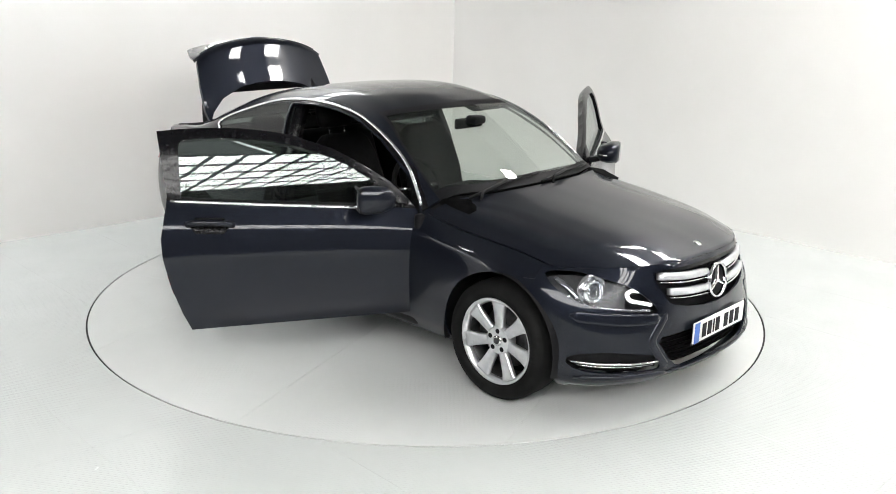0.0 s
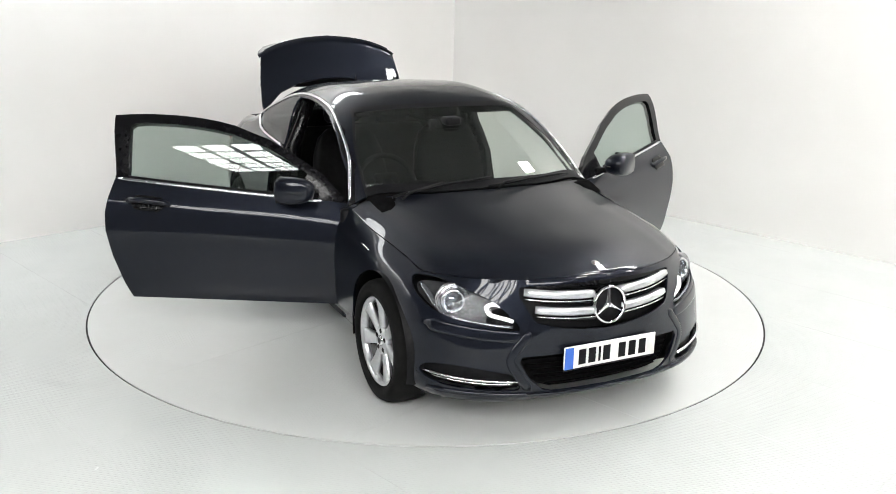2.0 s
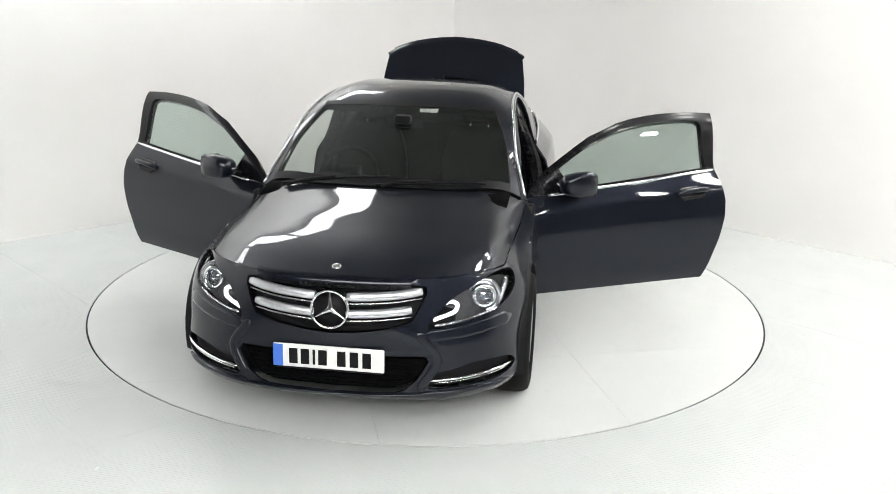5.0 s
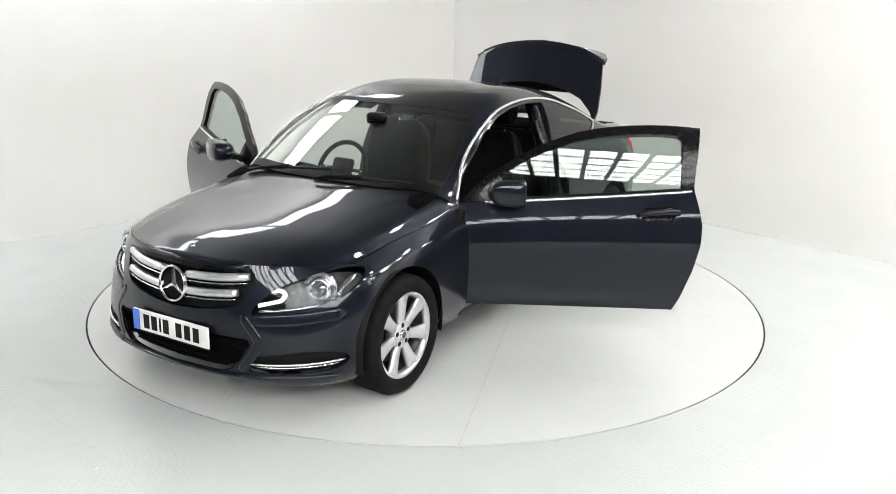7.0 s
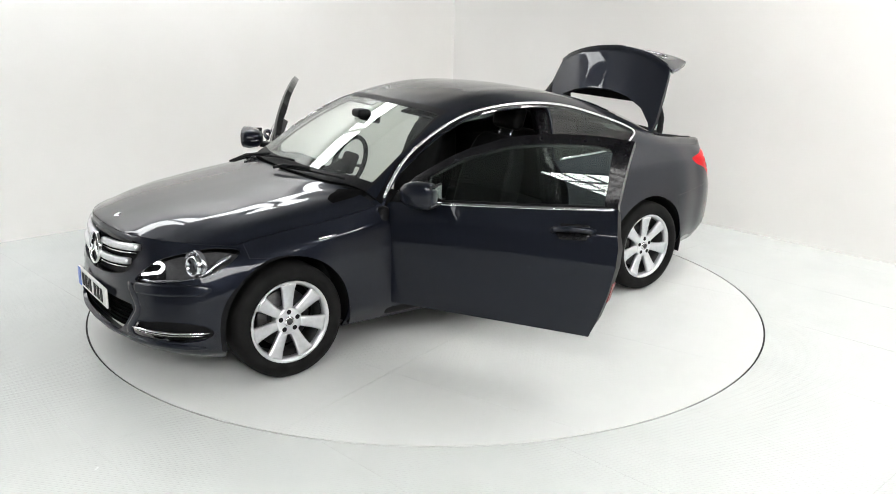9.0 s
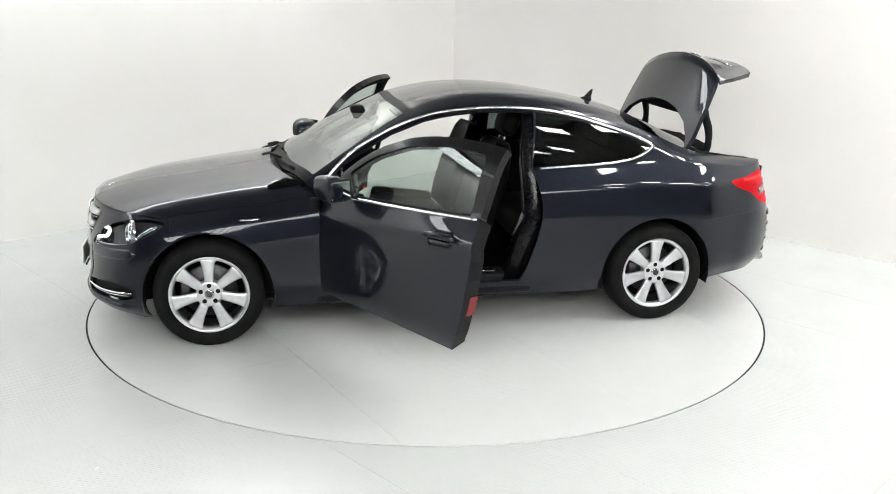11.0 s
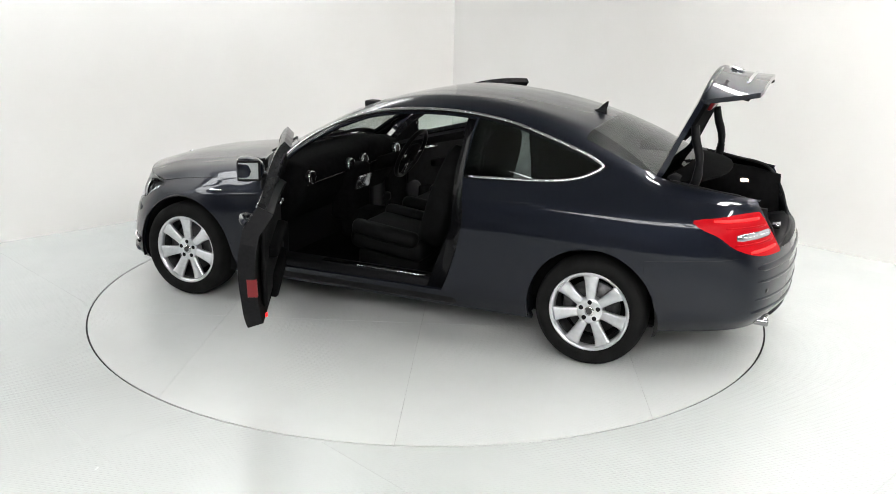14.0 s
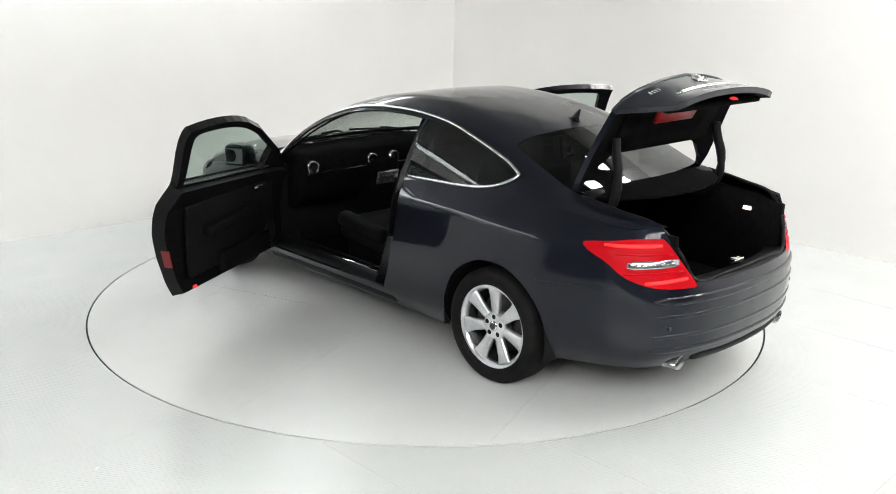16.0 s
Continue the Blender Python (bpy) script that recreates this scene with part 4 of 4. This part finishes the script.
# wheels: spokes, bolts, hub cap, brake disc
def wheel_face(ob):
    for k in range(7):
        a = 2 * math.pi * k / 7 + math.pi / 2
        secs = []
        for rr, w, y, th in ((.050, .024, .074, .030), (.085, .0265, .076, .028), (.13, .0305, .080, .026), (.175, .037, .084, .024), (.196, .043, .087, .023), (.210, .052, .089, .022)):
            c, s_ = math.cos(a), math.sin(a)
            sec = []
            for u, v in ((-1, -th), (-1, -.006), (-.75, 0), (.75, 0), (1, -.006), (1, -th)):
                sec.append((rr * c - u * w * s_, y + v, rr * s_ + u * w * c))
            secs.append(sec)
        part("spoke", loft(secs), SILVER, ob)
    part("hub", lathe([(.0001, .078), (.062, .078), (.072, .075), (.079, .066), (.076, .02), (.0001, .02)], 40), SILVER, ob)
    part("hub_cap", lathe([(.0001, .087), (.022, .086), (.028, .082), (.030, .066)], 32), CHROME, ob, "round silver hub cap")
    part("hub_mark", lathe([(.0001, .0885), (.012, .088), (.016, .0875), (.018, .0865)], 24), STEEL, ob)
    for k in range(5):
        a = 2 * math.pi * k / 5 + .3
        o = part("bolt", lathe([(.0001, .0), (.007, .0), (.0105, .001), (.0135, -.001), (.0138, -.012)], 12), BLACK, ob)
        o.matrix_basis = pose(.051 * math.cos(a), .0795, .051 * math.sin(a))
    part("brake_disc", lathe([(.05, .0), (.155, .0), (.158, -.006), (.155, -.022), (.05, -.022)], 40), STEEL, ob)
    cal = soft_box(.06, .07, .13, .012, 2, at=(.135, .0, 0))
    part("caliper", cal, STEEL, ob)
    part("wheel_inside", lathe([(.0001, -.05), (.205, -.06), (.206, -.02)], 40), BLACK, ob)


WHEELS = [o for o in car.children if o.name.startswith("wheel")]
for o in WHEELS:
    wheel_face(o)

# wheel housings, underbody, engine bulk
for x in (AXLE, -AXLE):
    for s in (1, -1):
        bm = bmesh.new()
        rings = []
        for k in range(25):
            a = math.radians(lerp(-14, 194, k / 24))
            rings.append([bm.verts.new((x + r * math.cos(a), s * y, .315 + r * math.sin(a))) for r, y in ((.366, .868), (.380, .84), (.385, .60), (.02, .60))])
        for p, q in zip(rings, rings[1:]):
            for i in range(3):
                bm.faces.new((p[i], p[i + 1], q[i + 1], q[i]))
        part("wheel_housing", bm, BLACK, car)
part("underbody", join(soft_box(3.3, 1.20, .05, .01, 1, at=(-.05, 0, .205)), soft_box(1.80, 1.48, .05, .01, 1, at=(0, 0, .215)), soft_box(.36, .96, .04, .01, 1, at=(-1.98, 0, .33)), soft_box(.2, 1.15, .04, .01, 1, at=(1.82, 0, .225))), BLACK, car)
part("engine_block", join(soft_box(.85, 1.18, .46, .05, 2, at=(1.45, 0, .45)), soft_box(.30, 1.30, .50, .05, 2, at=(.95, 0, .47)), soft_box(.14, 1.1, .40, .05, 2, at=(1.93, 0, .42))), BLACK, car)

# cabin
part("cabin_floor", soft_box(2.7, 1.40, .04, .01, 1, at=(-.45, 0, .25)), TRIM, car)
for s in (1, -1):
    part("sill_step", soft_box(1.34, .16, .14, .03, 3, at=(.10, s * .755, .285)), BLACK, car)
    part("sill_plate", soft_box(.72, .055, .006, .002, 1, at=(.02, s * .765, .358)), CHROME, car, "bright sill plate")
    part("rear_side_trim", soft_box(.95, .05, .62, .03, 3, at=(-1.03, s * .70, .62)), TRIM, car)
    part("pillar_trim", loft([[(x0, s * y0, z), (x1, s * y0, z), (x1, s * y1, z), (x0, s * y1, z)] for x0, x1, y0, y1, z in ((-.56, -.37, .70, .835, .30), (-.66, -.52, .70, .838, .70), (-.64, -.515, .67, .800, .88), (-.64, -.505, .655, .748, 1.0), (-.64, -.52, .59, .665, 1.18), (-.66, -.53, .53, .600, 1.315))]), GLOSS_BLACK, car, "dark door pillar")
    part("front_jamb", soft_box(.06, .24, .60, .02, 2, at=(.765, s * .72, .56)), BLACK, car)
skin("headliner", panel({ROOF}, 0, 0, -.03), TRIM, car, .01, "dark roof lining")
secs = []
for y in np.linspace(-.70, .70, 15):
    b = .035 * math.cos(y * 2)
    hood = .035 * math.exp(-((y + .37) / .17) ** 2)
    secs.append([(.98 + b, y, .60), (1.02 + b, y, .90), (.90 + b, y, .935), (.66 + b * .5, y, .935 + hood), (.58 + b * .5, y, .905 + hood), (.56, y, .80), (.62, y, .66), (.70, y, .55)])
part("dashboard", loft(secs), TRIM, car, "black dashboard")
part("dash_strip", tube([(.552 + .012 * math.cos(y * 2), y, .80) for y in np.linspace(-.66, .66, 15)], .008, 8), GLOSS_BLACK, car)
for y in (-.62, -.10, .10, .62):
    o = part("air_vent", lathe([(.0001, .004), (.028, .004), (.036, .012), (.043, .008), (.046, -.02)], 24), GLOSS_BLACK, car, "round air vent with a chrome ring")
    o.matrix_basis = pose(.545, y, .845, 0, 0, 90)
    part("ring", lathe([(.037, .010), (.040, .014), (.044, .010), (.045, .0)], 24), CHROME, o)
part("console", join(soft_box(.95, .24, .22, .05, 3, at=(.15, 0, .42)), soft_box(.20, .26, .40, .04, 3, at=(.60, 0, .64))), TRIM, car)
part("radio_panel", soft_box(.012, .20, .13, .01, 2, at=(.498, 0, .70), turn=pose(0, 0, 0, 0, -14, 0)), LAMP_BOWL, car, "silver radio panel")
part("gear_lever", join(tube([(.32, 0, .52), (.31, 0, .60)], .012), soft_box(.05, .05, .06, .02, 3, at=(.31, 0, .625))), LEATHER, car)


def seat(y, x):
    e = part("seat", join(soft_box(.52, .50, .15, .055, 4, at=(x, y, .46), turn=pose(0, 0, 0, 0, -7, 0)), soft_box(.46, .10, .10, .04, 3, at=(x, y + .235, .535), turn=pose(0, 0, 0, 0, -7, 0)), soft_box(.46, .10, .10, .04, 3, at=(x, y - .235, .535), turn=pose(0, 0, 0, 0, -7, 0)), soft_box(.44, .40, .16, .03, 2, at=(x, y, .33))), LEATHER, car, "black leather front seat")
    t = pose(x - .30, y, .50) @ pose(0, 0, 0, 0, -17, 0)
    secs = []
    for z, w, d in ((0, .23, .07), (.12, .25, .085), (.30, .255, .085), (.46, .235, .075), (.58, .19, .06), (.63, .13, .035)):
        sec = []
        for k in range(20):
            a = 2 * math.pi * k / 20
            ca, sa = math.cos(a), math.sin(a)
            yy = math.copysign(abs(sa) ** .6, sa) * w
            xx = math.copysign(abs(ca) ** .7, ca) * d + (.055 * (abs(yy) / w) ** 3 if ca > 0 else 0)
            sec.append(t @ Vector((xx, yy, z)))
        secs.append(sec)
    part("backrest", loft(secs), LEATHER, e)
    part("headrest", soft_box(.10, .26, .17, .045, 4, turn=t @ pose(.0, 0, .76)), LEATHER, e)
    for dy in (-.06, .06):
        part("headrest_post", tube([t @ Vector((0, dy, .58)), t @ Vector((0, dy, .70))], .006), CHROME, e)
    return e


seat(.37, .02)
seat(-.37, .02)
bench = part("rear_bench", join(soft_box(.50, 1.15, .18, .06, 4, at=(-.86, 0, .47)), soft_box(.16, 1.15, .56, .06, 4, at=(-1.16, 0, .74), turn=pose(0, 0, 0, 0, -24, 0))), LEATHER, car, "black leather rear bench")
for y in (-.33, .33):
    part("headrest", soft_box(.09, .26, .14, .04, 3, at=(-1.30, y, 1.06)), LEATHER, bench)
part("parcel_shelf", soft_box(.50, 1.14, .03, .01, 2, at=(-1.52, 0, 1.00)), TRIM, car)
wheel_m = pose(.30, -.37, .87) @ pose(0, 0, 0, 0, 64, 0)
sw = part("steering_wheel", tube([wheel_m @ Vector((.185 * math.cos(a), .185 * math.sin(a), 0)) for a in np.linspace(0, 2 * math.pi, 40, endpoint=False)], .016, 10, closed=True), LEATHER, car, "black leather steering wheel with silver spokes")
part("hub", soft_box(.15, .16, .05, .025, 3, turn=wheel_m), TRIM, sw)
for a in (90, -90, 0):
    c, s_ = math.cos(math.radians(a)), math.sin(math.radians(a))
    part("spoke", tube([wheel_m @ Vector((.06 * c, .06 * s_, 0)), wheel_m @ Vector((.18 * c, .18 * s_, 0))], .012, 8), LAMP_BOWL, sw)
part("column", tube([wheel_m @ Vector((0, 0, -.01)), (.66, -.37, .74)], .05, 12), TRIM, car)
part("inside_mirror", join(soft_box(.03, .24, .065, .014, 3, at=(.36, 0, 1.235)), soft_box(.09, .10, .05, .015, 2, at=(.42, 0, 1.262))), BLACK, car, "black rear-view mirror")
for y in (-.36, .36):
    part("sun_visor", soft_box(.16, .36, .015, .006, 2, at=(.16, y, 1.302), turn=pose(0, 0, 0, 0, 15, 0)), TRIM, car)

# wipers and scuttle
for s0, s1 in (((.93, -.60), (.90, .02)), ((.985, -.04), (.86, .56))):
    pts = []
    for i in range(9):
        t = i / 8
        q, n = on_top(lerp(s0[0], s1[0], t), lerp(s0[1], s1[1], t), .016)
        pts.append(q)
    w = part("wiper", tube(pts, .008, 8), BLACK, car, "black wiper lying on the windscreen")
    part("wiper_arm", tube([pts[0] + Vector((.05, .04, 0)), pts[0] + Vector((.01, .1, .02)), pts[4] + Vector((0, 0, .012))], .009, 8), BLACK, w)

# fin aerial and roof joint
p, n = on_top(-1.16, 0)
part("aerial_fin", loft([[(p.x + dx + ox, oy, p.z + dz) for ox, oy in ((.055 * k, 0), (0, .018 * k), (-.045 * k, .014 * k), (-.05 * k, 0), (-.045 * k, -.014 * k), (0, -.018 * k))] for dx, dz, k in ((0, -.012, 1), (-.002, .006, .9), (-.020, .014, .5), (-.036, .042, .32), (-.050, .064, .12))]), BLACK, car, "black roof aerial fin")

# boot: liner, hinges, lamps, lid fittings
part("boot_floor", soft_box(.98, 1.06, .03, .01, 2, at=(-1.80, 0, .47)), TRIM, car)
for s in (1, -1):
    part("boot_side", loft([[(-1.32, s * .53, .45), (-1.32, s * .56, .45), (-1.32, s * .66, .99), (-1.32, s * .62, .99)], [(-2.05, s * .53, .45), (-2.05, s * .56, .45), (-2.05, s * .62, .955), (-2.05, s * .58, .955)], [(-2.26, s * .46, .45), (-2.26, s * .49, .45), (-2.24, s * .55, .93), (-2.24, s * .515, .93)]]), TRIM, car)
    pts = [(-1.62, s * .50, .93), (-1.76, s * .50, .94), (-1.83, s * .50, 1.00), (-1.855, s * .50, 1.10), (-1.85, s * .49, 1.18), (-1.825, s * .48, 1.26), (-1.81, s * .47, 1.34)]
    part("boot_hinge", tube(spline(pts, 4), .022, 8, flat=1.2), BLACK, car, "curved black boot hinge arm")
part("boot_back", soft_box(.04, 1.1, .52, .01, 2, at=(-1.33, 0, .72)), TRIM, car)
secs = []
for y in np.linspace(-.47, .47, 15):
    xe = on_end(y, .695, -1)[0].x
    secs.append([(xe + dx, y, z) for dx, z in ((.006, .700), (.045, .712), (.13, .69), (.14, .46), (.05, .46))])
part("boot_sill", loft(secs), BLACK, car)
part("boot_scuttle", strip_on([(Vector((-1.72 - .05 * math.cos(y * 2.4), y, 1.04 + .02 * math.cos(y * 2.4))), Vector((-.3, 0, 1))) for y in np.linspace(-.57, .57, 15)], .07, .012), BLACK, car)
part("boot_latch", soft_box(.05, .09, .03, .008, 2, at=(-2.27, 0, .725)), CHROME, car)
part("boot_seal", tube(spline([(-1.72, .60, 1.045), (-1.95, .595, 1.01), (-2.16, .56, .965), (-2.26, .50, .83), (-2.30, .45, .722), (-2.335, .2, .715), (-2.34, 0, .715), (-2.335, -.2, .715), (-2.30, -.45, .722), (-2.26, -.50, .83), (-2.16, -.56, .965), (-1.95, -.595, 1.01), (-1.72, -.60, 1.045)], 5), .010, 6), BLACK, car)
part("boot_lamp", soft_box(.05, .012, .022, .004, 2, at=(-2.02, -.545, .87)), BOOT_GLOW, car, "small lit boot lamp")
part("lid_lining", loft([[(x, y, z) for x, z in ((-1.93, 1.012), (-2.05, 1.0), (-2.22, .965), (-2.262, .86), (-2.272, .755), (-2.25, .755), (-2.235, .86), (-2.19, .945), (-2.04, .97), (-1.93, .985))] for y in np.linspace(-.44, .44, 7)]), TRIM, lid)
part("warning_triangle_case", soft_box(.075, .36, .03, .010, 2, at=(-2.13, .02, .950), turn=pose(0, 0, 0, 0, -10, 0)), RED_CASE, lid, "red warning triangle case")
part("lid_lamp", soft_box(.03, .05, .03, .006, 2, at=(-2.262, -.20, .78)), RED_GLOW, lid, "small red light")
part("pull_cup", soft_box(.02, .10, .035, .008, 2, at=(-2.268, -.36, .80)), BLACK, lid)
p, n = on_end(0, .93, -1, 0)
part("lid_trim", strip_on(arc(15, lambda t: on_end(lerp(-.34, .34, t), .80, -1, .001)), .02, .010, .6), CHROME, lid, "chrome strip over the plate recess")
part("spoiler_lip", strip_on(arc(17, lambda t: on_end(lerp(-.52, .52, t), .980 - .004 * abs(lerp(-1, 1, t)), -1, -.004)), .022, .014, .6), PAINT, lid)
star(.042, .010, CHROME, (0, 0, 0), 0, lid, "boot_badge").matrix_basis = Matrix.Translation(on_end(0, .90, -1, .002)[0]) @ pose(0, 0, 0, 0, 0, 90)
for y in (.34, .36, .38, .40, -.36, -.39, -.42):
    q, n = on_end(y, .905, -1, .002)
    part("badge_bar", soft_box(.004, .012, .022, .001, 1, at=q), CHROME, lid, smooth=False)

# tail lamps: lit bars and a clear band
for s, lamp in zip((1, -1), [o for o in car.children if o.name.startswith("tail_lamp")]):
    for z0, z1, y0, y1, mt, nm, w in ((.893, .885, .60, .765, RED_GLOW, "lit_bar", .016), (.735, .722, .50, .70, RED_GLOW, "lit_bar", .016), (.812, .802, .535, .745, LAMP_BOWL, "clear_band", .040), (.812, .802, .56, .72, CHROME, "clear_core", .012), (.772, .762, .52, .76, RED_LENS, "rib", .010), (.852, .85, .56, .765, RED_LENS, "rib", .010)):
        part(nm, strip_on(arc(10, lambda t: on_end(s * lerp(y0, y1, t), lerp(z0, z1, t), -1, .001)), w, .004, .7), mt, lamp, {"lit_bar": "lit red bar", "clear_band": "clear reversing lamp band"}.get(nm, ""))

# rear bumper: crease strips, diffuser, exhausts
for z, w, h in ((.635, .040, .010), (.56, .018, .006), (.46, .018, .006), (.385, .030, .008)):
    part("bumper_crease", strip_on(arc(31, lambda t: on_end(lerp(-.68, .68, t), z, -1, -.001)), w, h, .3), PAINT, car)
part("diffuser", strip_on(arc(21, lambda t: on_end(lerp(-.42, .42, t), .315, -1, .001)), .05, .012, .5), BLACK, car, "black rear diffuser")
for s in (1, -1):
    oval = lambda x, ry, rz: [(x - .012 * math.cos(a), s * .50 + ry * math.cos(a), .300 + rz * math.sin(a)) for a in np.linspace(0, 2 * math.pi, 28, endpoint=False)]
    ex = part("exhaust_tip", loft([oval(-2.05, .060, .028), oval(-2.25, .068, .034), oval(-2.30, .070, .036), oval(-2.303, .064, .031), oval(-2.16, .060, .027)], False), EXHAUST, car, "oval steel exhaust tip")
    part("exhaust_dark", loft([oval(-2.15, .059, .025), oval(-2.14, .059, .025)]), BLACK, ex)
    part("parking_sensor", strip_on([on_end(s * y, .50, -1, .0005) for y in (.60, .61, .62)], .02, .003), BLACK, car)

# ---- what moves ----
TURN = [(0.0, -44.83), (0.5, -48.39), (1.0, -53.5), (1.5, -58.9), (2.0, -64.63), (2.5, -70.09), (3.0, -75.93), (3.5, -81.58), (4.0, -87.6),
        (6.5, -116.5), (7.0, -122.32), (7.5, -127.82), (8.0, -133.53), (8.5, -139.06), (9.0, -144.73), (9.5, -150.15),
        (12.0, -180.7), (12.5, -186.4), (13.0, -192.42), (13.5, -198.02), (14.0, -203.84), (14.5, -209.44), (15.0, -215.37), (15.5, -221.04), (16.0, -226.9)]


def motions():
    walk(turntable, [(t, pose(0, 0, 0, 0, 0, a)) for t, a in TURN])
    walk(car, [(t, pose(0, 0, 0, 0, 0, a) @ pose(0.061, -0.095, 0)) for t, a in TURN])


motions()
